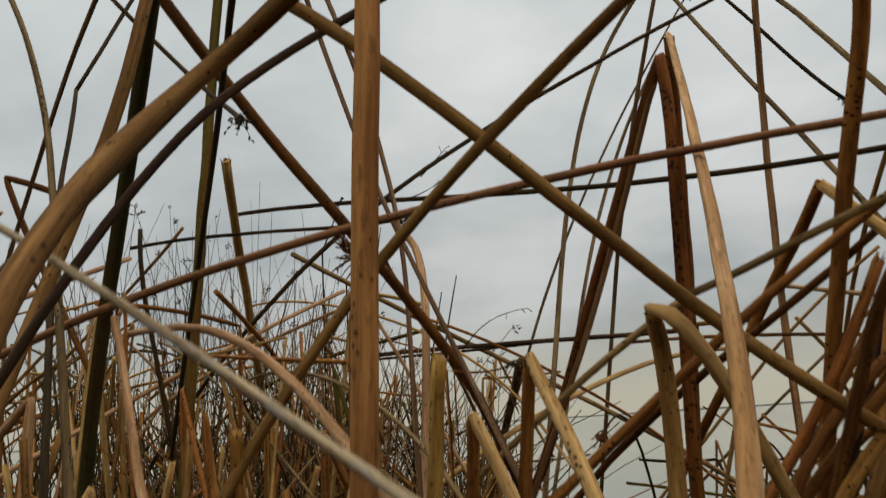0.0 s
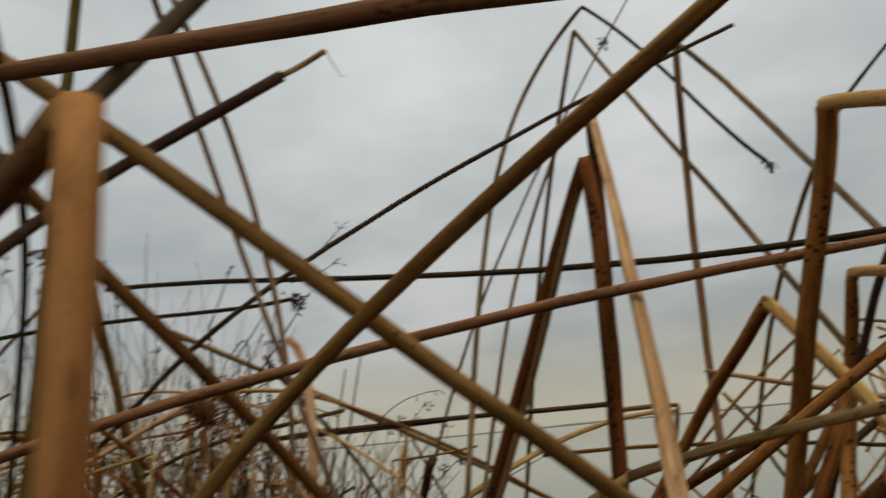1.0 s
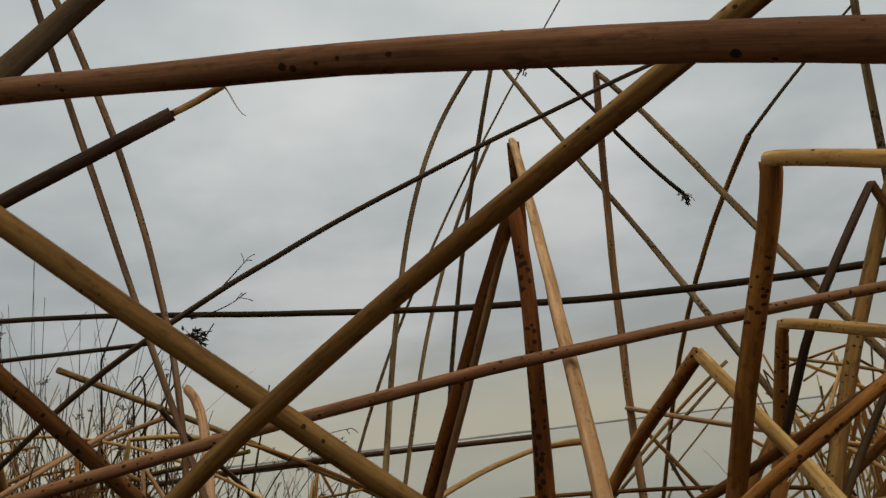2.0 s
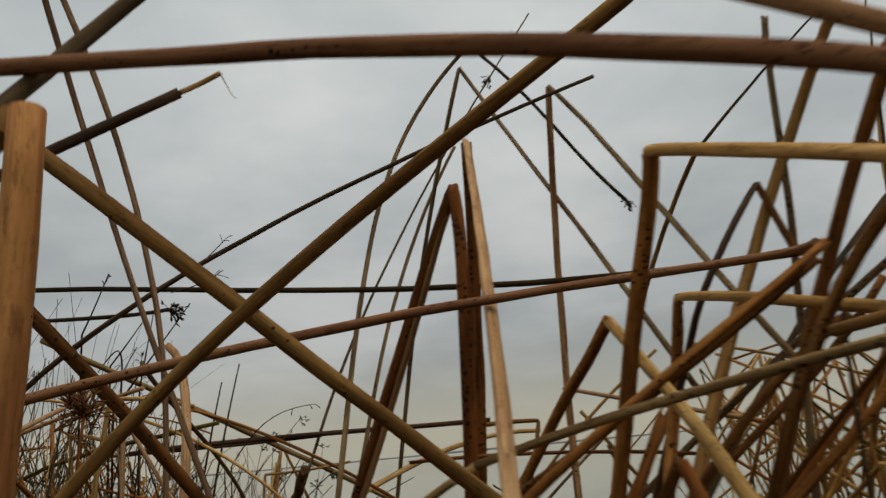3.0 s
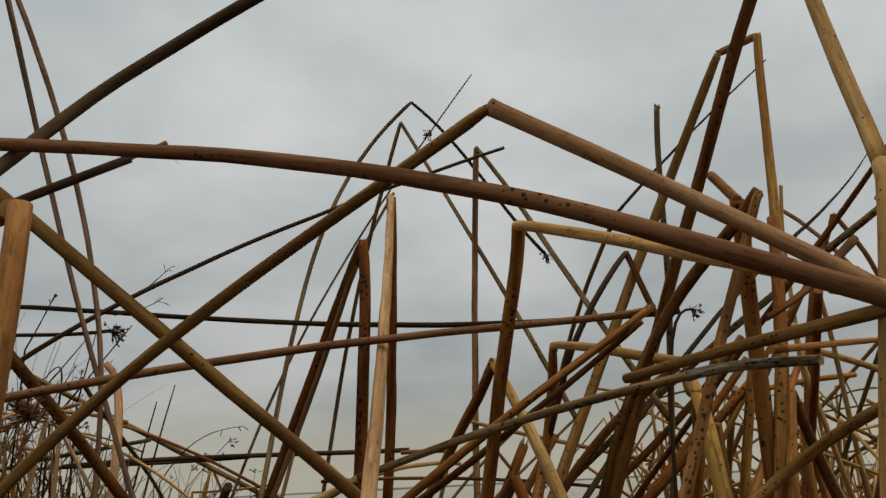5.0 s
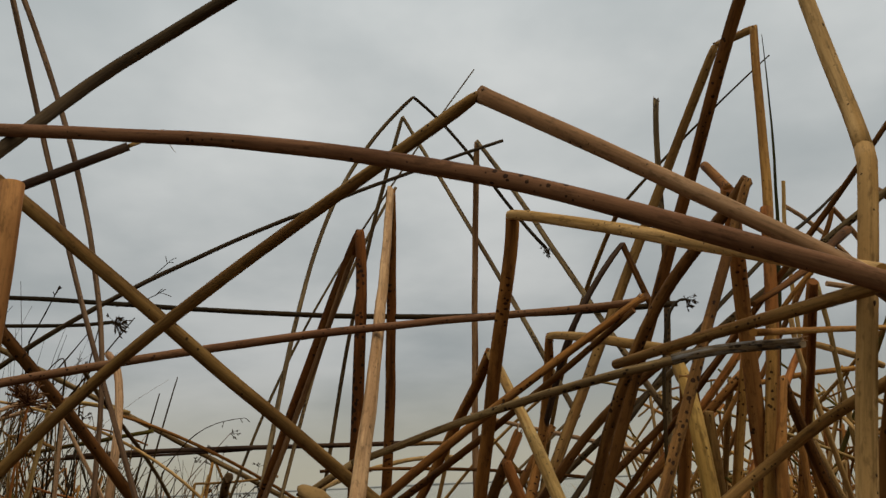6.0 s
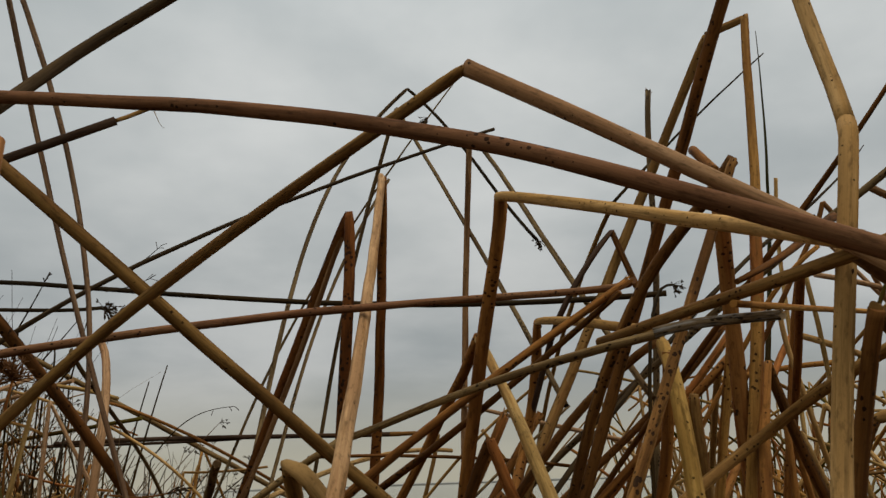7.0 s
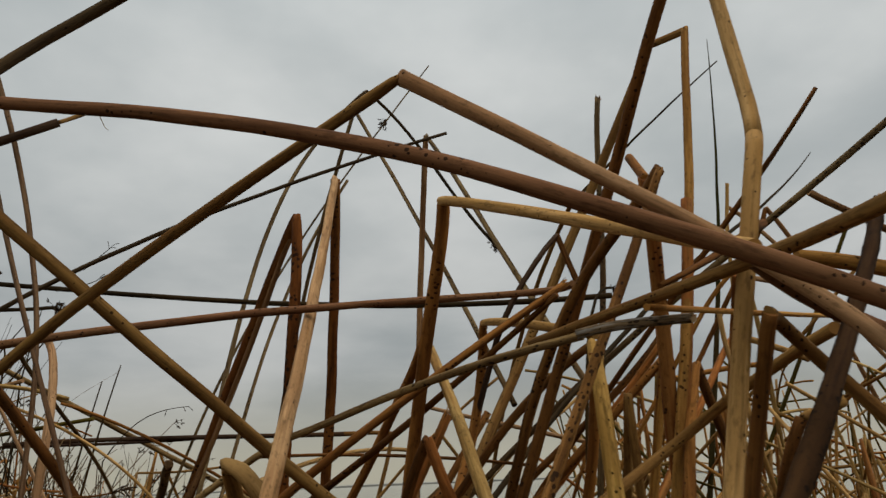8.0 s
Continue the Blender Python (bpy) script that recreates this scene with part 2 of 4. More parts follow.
def tube(bm, pts, radii, sides=10, flat=None, ragged=0.0, rng=random, caps=(True, True), shift=0.0, mat=0):
    """A stalk along pts. flat: per ring (squash, direction); ragged: how torn the far end is."""
    uvl = bm.loops.layers.uv.verify()
    pts = [Vector(p) for p in pts]
    n = len(pts)
    tang = [(pts[min(i + 1, n - 1)] - pts[max(i - 1, 0)]).normalized() for i in range(n)]
    side = tang[0].orthogonal().normalized()
    rings, dist, v = [], shift, []
    for i in range(n):
        side = (side - tang[i] * side.dot(tang[i])).normalized()
        up_ = tang[i].cross(side)
        if i:
            dist += (pts[i] - pts[i - 1]).length
        v.append(dist)
        ring = []
        for k in range(sides):
            a = 2 * math.pi * k / sides
            d = side * math.cos(a) + up_ * math.sin(a)
            off = d * radii[i]
            if flat and flat[i]:
                sq, w = flat[i]
                w = (w - tang[i] * w.dot(tang[i])).normalized()
                c = off.dot(w)
                off = off - w * c * (1 - sq) + (off - w * c) * (0.22 * (1 - sq))
            if ragged and i == n - 1:
                off = off + tang[i] * rng.uniform(-0.2, 1.0) * ragged
            ring.append(bm.verts.new(pts[i] + off))
        rings.append(ring)
    for i in range(n - 1):
        for k in range(sides):
            q = (rings[i][k], rings[i][(k + 1) % sides], rings[i + 1][(k + 1) % sides], rings[i + 1][k])
            f = bm.faces.new(q)
            f.smooth = True
            f.material_index = mat
            for lp, (uu, vv) in zip(f.loops, ((k, i), (k + 1, i), (k + 1, i + 1), (k, i + 1))):
                lp[uvl].uv = (uu / sides, v[vv])
    for on, ring, vv in ((caps[0], rings[0][::-1], 0), (caps[1], rings[-1], v[-1])):
        if on:
            f = bm.faces.new(ring)
            for lp in f.loops:
                lp[uvl].uv = (0.1, vv)
    return bm


def wander(pts, amount, rng):
    """Small natural unevenness along a stalk; the ends stay."""
    o = Vector((rng.uniform(0, 99), rng.uniform(0, 99), rng.uniform(0, 99)))
    n = len(pts)
    out_ = []
    for i, p in enumerate(pts):
        k = min(1.0, 4.0 * min(i, n - 1 - i) / n)
        out_.append(Vector(p) + noise.noise_vector(Vector(p) * 9.0 + o) * amount * k)
    return out_


def to_ground(end, before, steep=False, depth=-0.06):
    """The way of a stalk from its lowest known point down into the mud: straight on first, then steeper."""
    e, b = Vector(end), Vector(before)
    t = (e - b).normalized()
    drop = max(e.z - depth, 0.02)
    t.z = min(t.z, -0.1)
    t.normalize()
    reach = min(drop / -t.z, max(0.6, drop * 1.3))
    if steep:
        reach = min(reach, 0.3)
    mid = e + t * reach * 0.62
    flat_ = Vector((t.x, t.y, 0)) * reach
    foot = Vector((e.x + flat_.x, e.y + flat_.y, depth))
    return mid, foot


def stalk(name, ctrl, dia, material, parent=None, label="", root=False, kink=(False, False), torn=(False, False), taper=(0.92, 1.0), squash=0.0, steep=False, rng=random, into=None, lumpy=0.0, knots=0):
    """One length of stalk along a Bezier curve. root: goes on into the mud at its end."""
    L = sum((Vector(b) - Vector(a)).length for a, b in zip(ctrl, ctrl[1:]))
    n = max(8, min(40, int(L / 0.035))) if not lumpy else int(L / 0.008)
    pts = [Vector(p) for p in bezier(ctrl, n)]
    pts = wander(pts, min(0.0022, dia * 0.12), rng)
    if root:
        mid, foot = to_ground(pts[-1], pts[-2], steep)
        if (foot - pts[-1]).length > 0.03:
            extra = bezier([pts[-1], mid, foot], 12)[1:]
            pts += [Vector(p) for p in extra]
    n = len(pts)
    if kink[0]:
        pts.insert(1, pts[0].lerp(pts[1], 0.3))
    if kink[1]:
        pts.insert(len(pts) - 1, pts[-1].lerp(pts[-2], 0.3))
    n = len(pts)
    flat = [None] * n
    w = Vector((0.55, -0.8, 0.1)).normalized()
    r = []
    o = rng.uniform(0, 50)
    for i in range(n):
        u = i / (n - 1)
        f = 1 + (0.05 + 0.3 * lumpy) * noise.noise(Vector((o, u * L * (14 + 70 * lumpy), 0)))
        r.append(dia / 2 * f * (taper[0] + (taper[1] - taper[0]) * (min(1.0, u * 1.4) if root else u)))
        if squash:
            flat[i] = (1 - squash, w)
    chord = (pts[-1] - pts[0]).normalized()
    bend = chord.cross(Vector((0.3, -0.9, 0.2))).normalized()
    if kink[0]:
        flat[0], flat[1] = (0.6, bend), (0.85, bend)
    if kink[1]:
        flat[-1], flat[-2] = (0.6, bend), (0.85, bend)
    if torn[0] and not torn[1]:
        pts, r, flat = pts[::-1], r[::-1], flat[::-1]
    ragged = dia * 0.45 if (torn[0] or torn[1]) else 0.0
    if into is not None:
        tube(into, pts[::2] + pts[-1:], r[::2] + r[-1:], 7, None, ragged, rng, shift=rng.uniform(0, 40), mat=material)
        return None
    bm = bmesh.new()
    tube(bm, pts, r, 12 if dia > 0.008 else 8, flat, ragged, rng)
    ob = mesh_object(name, bm, material, parent, label)
    if kink[0] and dia > 0.008 and parent is not None and not torn[0]:
        for _ in range(2):
            knot(pts[1].lerp(pts[0], rng.uniform(0.2, 0.7)), (pts[2] - pts[0]).normalized(), r[1] * 0.9, parent, rng)
    for _ in range(knots):
        i = rng.randrange(2, max(3, len(pts) - 2))
        knot(pts[i], (pts[i] - pts[i - 1]).normalized(), r[i] * (1 - squash * 0.5), parent, rng)
    if ragged and parent is not None:
        splinters(pts[-1], (pts[-1] - pts[-2]).normalized(), r[-1], ob, rng)
    return ob


def knot(at, way, radius, parent, rng):
    """A small dark scar that stands a little proud of the stalk."""
    bm = bmesh.new()
    face = Vector((rng.gauss(0, 0.7), -1.0, rng.gauss(0, 0.7)))
    face = (face - way * face.dot(way)).normalized()
    wide = way.cross(face)
    ln, w = radius * rng.uniform(0.15, 0.5), radius * rng.uniform(0.12, 0.3)
    rows = []
    for k, h in ((1.0, -0.35), (0.75, 0.02), (0.35, 0.06)):
        ring = []
        for j in range(9):
            a = 2 * math.pi * j / 9
            u = k * rng.uniform(0.65, 1.25)
            side = wide * math.sin(a) * w * u
            drop = 1 - math.sqrt(max(0.0, 1 - (side.length / radius) ** 2))
            ring.append(bm.verts.new(at + face * radius * (1 + h - drop) + way * math.cos(a) * ln * u + side))
        rows.append(ring)
    for a_, b_ in zip(rows, rows[1:]):
        for j in range(9):
            bm.faces.new((a_[j], a_[(j + 1) % 9], b_[(j + 1) % 9], b_[j])).smooth = True
    bm.faces.new(rows[-1])
    return mesh_object("knot", bm, KNOT, parent)


def splinters(end, way, radius, parent, rng):
    """The frayed fibres at a snapped end."""
    bm = bmesh.new()
    side = way.orthogonal().normalized()
    for k in range(6):
        a = rng.uniform(0, 2 * math.pi)
        o = (side * math.cos(a) + way.cross(side) * math.sin(a)) * radius * rng.uniform(0.5, 0.95)
        ln = radius * rng.uniform(0.8, 2.6)
        p = end + o - way * radius * 0.6
        q = p + way * ln + o * rng.uniform(0.0, 0.7)
        tube(bm, [p, p.lerp(q, 0.6), q], [radius * 0.16, radius * 0.12, radius * 0.03], 5)
    return mesh_object("torn_end", bm, MAT["pink"], parent, "pale frayed fibres")


def tuft(name, at, way, size, material, parent, rng, count=16, label=""):
    """A dried seed head of its own."""
    bm = bmesh.new()
    tuft_into(bm, at, way, size, rng, count)
    return mesh_object(name, bm, material, parent, label)


def tuft_into(bm, at, way, size, rng, count=16):
    """A compact one-sided tuft of short rays with hanging spikelets."""
    at, way = Vector(at), Vector(way).normalized()
    lean = (way * 0.9 + Vector((rng.uniform(-0.4, 0.4), rng.uniform(-0.4, 0.4), -0.25))).normalized()
    for k in range(count):
        d = (lean + Vector((rng.gauss(0, 0.55), rng.gauss(0, 0.55), rng.gauss(0, 0.5)))).normalized()
        ln = size * rng.uniform(0.25, 1.0)
        tip = at + d * ln + Vector((0, 0, -0.2 * ln))
        tube(bm, bezier([at, at + d * ln * 0.6, tip], 4), [size * 0.022, size * 0.02, size * 0.016, size * 0.012], 4)
        for j in range(rng.randint(1, 3)):
            e = (d + Vector((rng.gauss(0, 0.5), rng.gauss(0, 0.5), rng.gauss(-0.3, 0.4)))).normalized()
            l2 = size * rng.uniform(0.18, 0.34)
            s0 = at.lerp(tip, rng.uniform(0.6, 1.0))
            tube(bm, [s0, s0 + e * l2 * 0.45, s0 + e * l2], [size * 0.016, size * (0.05 if count < 50 else 0.026), size * 0.005], 5)


def reed(label, pieces, group="dry bulrush stalks", category="reed", heads=(), seed=0):
    """A bulrush: its pieces from the kink outwards. piece: control points, thickness, colour, then options."""
    rng = random.Random(seed)
    if len(pieces) == 1 and not heads and (group != "dry bulrush stalks" or pieces[0][1] < 0.008) and not any(pieces[0][3].get("torn", ())):
        ctrl, dia, colour, opt = pieces[0]
        ob = stalk("bulrush", ctrl, dia, MAT[colour], rng=rng, **opt)
        return tagged(ob, label, category, group)
    base = new("bulrush")
    tagged(base, label, category, group)
    for i, (ctrl, dia, colour, opt) in enumerate(pieces):
        marks = rng.randint(1, 2) if group == "dry bulrush stalks" and dia > 0.008 else 0
        stalk("stalk" if i == 0 else "bent_stalk", ctrl, dia, MAT[colour], base, rng=rng, knots=marks, **opt)
    for at, way, size, count in heads:
        tuft("seed_head", at, way, size, SEED, base, rng, count, "dark dried seed head")
    return base


# ---- the setting ----
def ground_sheet(name, material, rings, z, wave, centre=(0.0, 0.0)):
    bm = bmesh.new()
    last = None
    mid = bm.verts.new((*centre, z))
    for r in rings:
        ring = []
        for k in range(64):
            a = 2 * math.pi * k / 64
            x, y = centre[0] + r * math.cos(a), centre[1] + r * math.sin(a)
            ring.append(bm.verts.new((x, y, z + wave * noise.noise(Vector((x * 1.3, y * 1.3, 0))))))
        for k in range(64):
            if last is None:
                bm.faces.new((mid, ring[k], ring[(k + 1) % 64]))
            else:
                bm.faces.new((last[k], ring[k], ring[(k + 1) % 64], last[(k + 1) % 64]))
        last = ring
    for f in bm.faces:
        f.smooth = True
    return mesh_object(name, bm, material)


tagged(ground_sheet("water", WATER, (1, 5, 20, 80, 300, 1200, 4500), 0.0, 0.0), "still grey-green lake water reaching the horizon", "water", kind="structure")
# out of view: dark and wide so little light bounces up under the stalks
bank = ground_sheet("ground", MUD, (0.3, 0.6, 0.9, 1.2, 1.5, 1.8, 2.1, 2.5, 3.0, 3.6, 4.3, 5.0), 0.03, 0.05, (0.2, 0.7))
tagged(bank, "unseen dark marsh mud under the reeds, spread wide to cut light off the water", "mud", kind="structure")


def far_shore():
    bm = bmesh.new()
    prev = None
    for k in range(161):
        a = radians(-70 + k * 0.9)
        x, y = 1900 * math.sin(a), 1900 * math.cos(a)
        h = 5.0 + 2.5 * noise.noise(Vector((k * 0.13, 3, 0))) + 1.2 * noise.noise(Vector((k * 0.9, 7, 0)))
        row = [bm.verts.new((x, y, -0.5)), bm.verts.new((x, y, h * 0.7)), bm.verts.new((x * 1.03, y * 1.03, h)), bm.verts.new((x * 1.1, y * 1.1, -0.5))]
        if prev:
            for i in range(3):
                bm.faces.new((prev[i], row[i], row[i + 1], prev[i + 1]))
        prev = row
    return tagged(mesh_object("backdrop", bm, SHORE), "low blue-grey far shore along the lake, haze painted into its colour", "shore", kind="structure")


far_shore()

# ---- the bulrushes that stand and lie round the path ----
reed('thick olive-brown bulrush stalk snapped over in a sharp bend', [
    ([(0.299, 0.432, 1.412), (0.144, 0.539, 1.302), (-0.091, 0.828, 1.216), (-0.254, 0.749, 0.882)], 0.0121, 'olive', {'root': True, 'kink': (True, False)}),
    ([(0.299, 0.432, 1.412), (0.401, 0.268, 1.256), (0.569, 0.232, 1.18), (0.389, 0.003, 1.019)], 0.0147, 'rose', {'kink': (True, False), 'taper': (1, 0.55)}),
], seed=1)
reed('long arched russet-brown bulrush stalk lying across the others', [
    ([(-0.229, 0.624, 1.418), (0.221, 0.402, 1.342), (0.205, 0.254, 1.285), (0.6, 0.063, 1.07)], 0.0119, 'russ', {}),
], seed=2)
reed('thick olive-tan bulrush stalk leaning steeply', [
    ([(-0.26, 0.741, 1.524), (-0, 0.498, 1.275), (0.158, 0.811, 1.179), (0.398, 0.734, 0.978)], 0.0147, 'olive', {'root': True}),
], seed=3)
reed('thin reddish bulrush stalk lying nearly level', [
    ([(0.63, 0.717, 1.314), (0.681, 0.807, 1.31), (0.052, 0.774, 1.29), (-0.428, 0.87, 1.142)], 0.0102, 'russ', {'root': True, 'steep': False}),
], seed=4)
reed('thin dark bulrush stalk lying level across the gap', [
    ([(-0.511, 1.877, 1.558), (-0.118, 1.613, 1.517), (0.335, 1.427, 1.389), (0.911, 1.042, 1.389)], 0.0110, 'dark', {}),
], seed=5)
reed('slender russet bulrush stalk leaning', [
    ([(-0.311, 1.245, 2.123), (-0.226, 1.299, 1.819), (-0.144, 1.322, 1.51), (-0.056, 1.142, 1.282)], 0.0109, 'russ2', {'root': True, 'taper': (1, 0.7)}),
], seed=6)
reed('slender russet bulrush stalk leaning beside its twin', [
    ([(-0.405, 1.339, 2.322), (-0.19, 1.309, 1.883), (-0.06, 1.298, 1.497), (-0.055, 1.204, 1.178)], 0.0116, 'russ2', {'root': True, 'taper': (1, 0.7)}),
], seed=7)
reed('dark olive bulrush stalk rising at a slant', [
    ([(0.198, 0.348, 1.511), (0.122, 0.448, 1.51), (0.024, 0.624, 1.55), (-0.091, 0.544, 1.363)], 0.0118, 'dark3', {'root': True}),
], seed=8)
reed('dark brown broken bulrush stalk with a torn pale end', [
    ([(-0.001, 0.702, 1.455), (-0.189, 0.732, 1.364), (-0.207, 0.606, 1.303), (-0.336, 0.585, 1.062)], 0.0102, 'dark2', {'root': True, 'taper': (0.95, 0.78)}),
    ([(-0.001, 0.702, 1.455), (0.008, 0.725, 1.472), (0.019, 0.726, 1.479), (0.031, 0.726, 1.487)], 0.0051, 'olive', {'torn': (False, True)}),
], seed=9)
reed('thick tan bulrush post snapped with its top folded down', [
    ([(-0.03, 0.361, 1.273), (-0.029, 0.353, 1.219), (-0.034, 0.356, 1.134), (-0.044, 0.386, 0.964)], 0.0145, 'post', {'root': True}),
    ([(-0.036, 0.366, 1.271), (-0.204, 0.623, 1.287), (-0.213, 0.361, 1.151), (-0.201, 0.31, 0.992)], 0.0155, 'russ3', {'taper': (0.85, 1.0)}),
], seed=10)
reed('dark spotted bulrush folded into a narrow upright wedge', [
    ([(0.289, 0.876, 1.434), (0.291, 0.852, 1.297), (0.276, 0.893, 1.078), (0.277, 0.914, 0.901)], 0.0163, 'spot', {'root': True, 'kink': (True, False)}),
    ([(0.289, 0.876, 1.434), (0.221, 1.043, 1.22), (0.154, 1.106, 0.971), (0.106, 1.396, 0.819)], 0.0163, 'spot', {'kink': (True, False)}),
    ([(0.289, 0.876, 1.434), (0.257, 0.953, 1.309), (0.221, 1.012, 1.177), (0.169, 1.065, 1.047)], 0.0085, 'rose2', {'root': True}),
], seed=11)
reed('pale peeled flat bulrush stalk standing against a spotted one', [
    ([(0.428, 1.233, 1.647), (0.335, 0.921, 1.376), (0.217, 0.554, 1.047), (0.163, 0.443, 0.954)], 0.0187, 'pink', {'root': True, 'squash': 0.35, 'taper': (0.9, 1)}),
    ([(0.428, 1.233, 1.647), (0.451, 1.32, 1.477), (0.457, 1.38, 1.261), (0.455, 1.435, 1.059)], 0.0206, 'spot', {'root': True}),
], seed=12)
reed('thin olive bulrush folded at the top with a drooping seed head', [
    ([(0.676, 1.881, 2.223), (0.417, 1.986, 1.973), (0.348, 1.873, 1.646), (0.248, 1.758, 1.128)], 0.0125, 'oliv2', {'root': True, 'kink': (True, False)}),
    ([(0.676, 1.881, 2.223), (0.844, 1.855, 2.074), (0.896, 1.8, 1.875), (0.992, 1.712, 1.707)], 0.0099, 'dark', {'kink': (True, False)}),
], heads=[((0.992, 1.712, 1.707), (0.12, -0.11, -0.25), 0.03, 26)], seed=13)
reed('thin olive bulrush folded into a narrow tent', [
    ([(0.619, 1.807, 2.112), (0.561, 1.927, 1.86), (0.517, 2.044, 1.605), (0.495, 2.158, 1.348)], 0.0120, 'oliv2', {'root': True, 'kink': (True, False)}),
    ([(0.619, 1.807, 2.112), (0.759, 1.729, 1.796), (0.745, 1.42, 1.502), (0.782, 1.22, 1.205)], 0.0116, 'oliv2', {'kink': (True, False)}),
], seed=14)
reed('thin olive upright bulrush stalk', [
    ([(0.652, 2.023, 1.981), (0.514, 2.042, 1.749), (0.427, 2.039, 1.51), (0.364, 2.023, 1.262)], 0.0105, 'oliv2', {'root': True}),
], seed=15)
reed('thin upright russet bulrush with its top folded over', [
    ([(0.724, 1.505, 1.906), (0.729, 1.577, 1.643), (0.709, 1.591, 1.284), (0.684, 1.539, 1.023)], 0.0155, 'rose2', {'root': True, 'kink': (True, False)}),
    ([(0.724, 1.505, 1.906), (0.735, 1.302, 1.692), (0.775, 1.23, 1.519), (0.831, 1.003, 1.195)], 0.0116, 'oliv2', {'kink': (True, False)}),
], seed=16)
reed('long thin dark-brown bulrush stalk slanting across', [
    ([(0.615, 1.1, 1.71), (0.2, 1.249, 1.58), (-0.115, 1.446, 1.463), (-0.328, 1.677, 1.343)], 0.0111, 'dark3', {'taper': (0.55, 1.0), 'root': True}),
], seed=17)
reed('fine olive sedge stem with a small floret', [
    ([(0.946, 2.043, 2.448), (0.663, 2.053, 2.033), (0.393, 2.091, 1.635), (0.241, 2.147, 1.209)], 0.0085, 'oliv2', {'taper': (0.5, 1), 'root': True}),
], heads=[((0.773, 1.993, 2.194), (-0.16, 0.09, -0.47), 0.035, 16)], seed=18)
reed('upright brown bulrush with a straw top folded level', [
    ([(0.44, 0.696, 1.403), (0.446, 0.697, 1.387), (0.451, 0.816, 1.235), (0.456, 0.923, 1.029)], 0.0187, 'brown', {'root': True, 'kink': (True, False)}),
    ([(0.44, 0.696, 1.403), (0.421, 0.706, 1.415), (0.512, 0.44, 1.294), (0.462, 0.22, 1.2)], 0.0135, 'gold', {'kink': (True, False)}),
], seed=19)
reed('upright brown bulrush with its yellow top folded level', [
    ([(0.593, 0.932, 1.303), (0.628, 1.012, 1.211), (0.595, 1.016, 1.113), (0.564, 0.978, 1.07)], 0.0168, 'brown', {'root': True, 'kink': (True, False)}),
    ([(0.593, 0.932, 1.303), (0.585, 0.836, 1.288), (0.566, 0.722, 1.256), (0.591, 0.612, 1.224)], 0.0129, 'gold', {'kink': (True, False)}),
], seed=20)
reed('brown bulrush folded into a tent with a straw side', [
    ([(0.51, 0.971, 1.283), (0.535, 1.12, 1.239), (0.531, 1.253, 1.165), (0.503, 1.369, 1.063)], 0.0185, 'brown', {'root': True, 'kink': (True, False)}),
    ([(0.51, 0.971, 1.283), (0.49, 0.851, 1.21), (0.458, 0.729, 1.144), (0.44, 0.618, 1.057)], 0.0151, 'straw', {'root': True, 'kink': (True, False)}),
], seed=21)
reed('weathered stalk with a grey mouldy end lying across the thicket', [
    ([(0.461, 0.431, 1.184), (0.34, 0.553, 1.162), (0.337, 0.754, 1.146), (0.261, 0.799, 1.121)], 0.0087, 'grey', {}),
    ([(0.498, 0.331, 1.18), (0.494, 0.361, 1.184), (0.464, 0.39, 1.188), (0.442, 0.41, 1.18)], 0.0087, 'mould', {'torn': (True, False), 'lumpy': 0.15}),
    ([(0.261, 0.799, 1.121), (0.193, 0.868, 1.078), (0.131, 0.914, 1.023), (0.041, 0.978, 0.946)], 0.0087, 'grey', {'root': True, 'steep': True, 'taper': (1.0, 1.0)}),
], seed=22)
reed('thick olive-tan stalk lying across the thicket', [
    ([(0.469, 0.542, 1.197), (0.49, 0.359, 1.205), (0.485, 0.205, 1.197), (0.435, 0.08, 1.189)], 0.0101, 'olive', {}),
], seed=23)
reed('tall golden-straw bulrush bent at a swollen joint', [
    ([(0.537, 0.277, 1.314), (0.491, 0.231, 1.284), (0.482, 0.279, 1.105), (0.443, 0.25, 1.05)], 0.0120, 'gold', {'root': True, 'taper': (1.12, 1.0)}),
    ([(0.537, 0.277, 1.314), (0.589, 0.324, 1.368), (0.596, 0.351, 1.484), (0.619, 0.38, 1.585)], 0.0144, 'gold', {'taper': (0.935, 1.0)}),
], seed=24)
reed('tall brown bulrush folded over twice at the top', [
    ([(0.85, 0.768, 1.747), (0.782, 0.927, 1.485), (0.669, 0.944, 1.261), (0.562, 0.881, 1.114)], 0.0165, 'olive', {'root': True, 'kink': (True, False)}),
    ([(0.85, 0.768, 1.747), (0.868, 0.758, 1.755), (0.887, 0.748, 1.762), (0.905, 0.738, 1.77)], 0.0129, 'olive', {'kink': (True, True)}),
    ([(0.858, 0.689, 1.733), (0.817, 0.672, 1.554), (0.732, 0.581, 1.382), (0.682, 0.578, 1.18)], 0.0127, 'tan', {'root': True, 'kink': (True, False)}),
], seed=25)
reed('tall dark-brown leaning bulrush stalk', [
    ([(0.629, 0.354, 1.723), (0.622, 0.51, 1.519), (0.66, 0.705, 1.365), (0.608, 0.755, 1.178)], 0.0153, 'darkbrown', {'root': True}),
], seed=26)
reed('slender olive broken-off bulrush stalk', [
    ([(0.948, 1.072, 1.821), (0.922, 1.07, 1.673), (0.941, 1.088, 1.534), (0.926, 1.096, 1.396)], 0.0125, 'oliv2', {'root': True, 'torn': (True, False)}),
], seed=27)
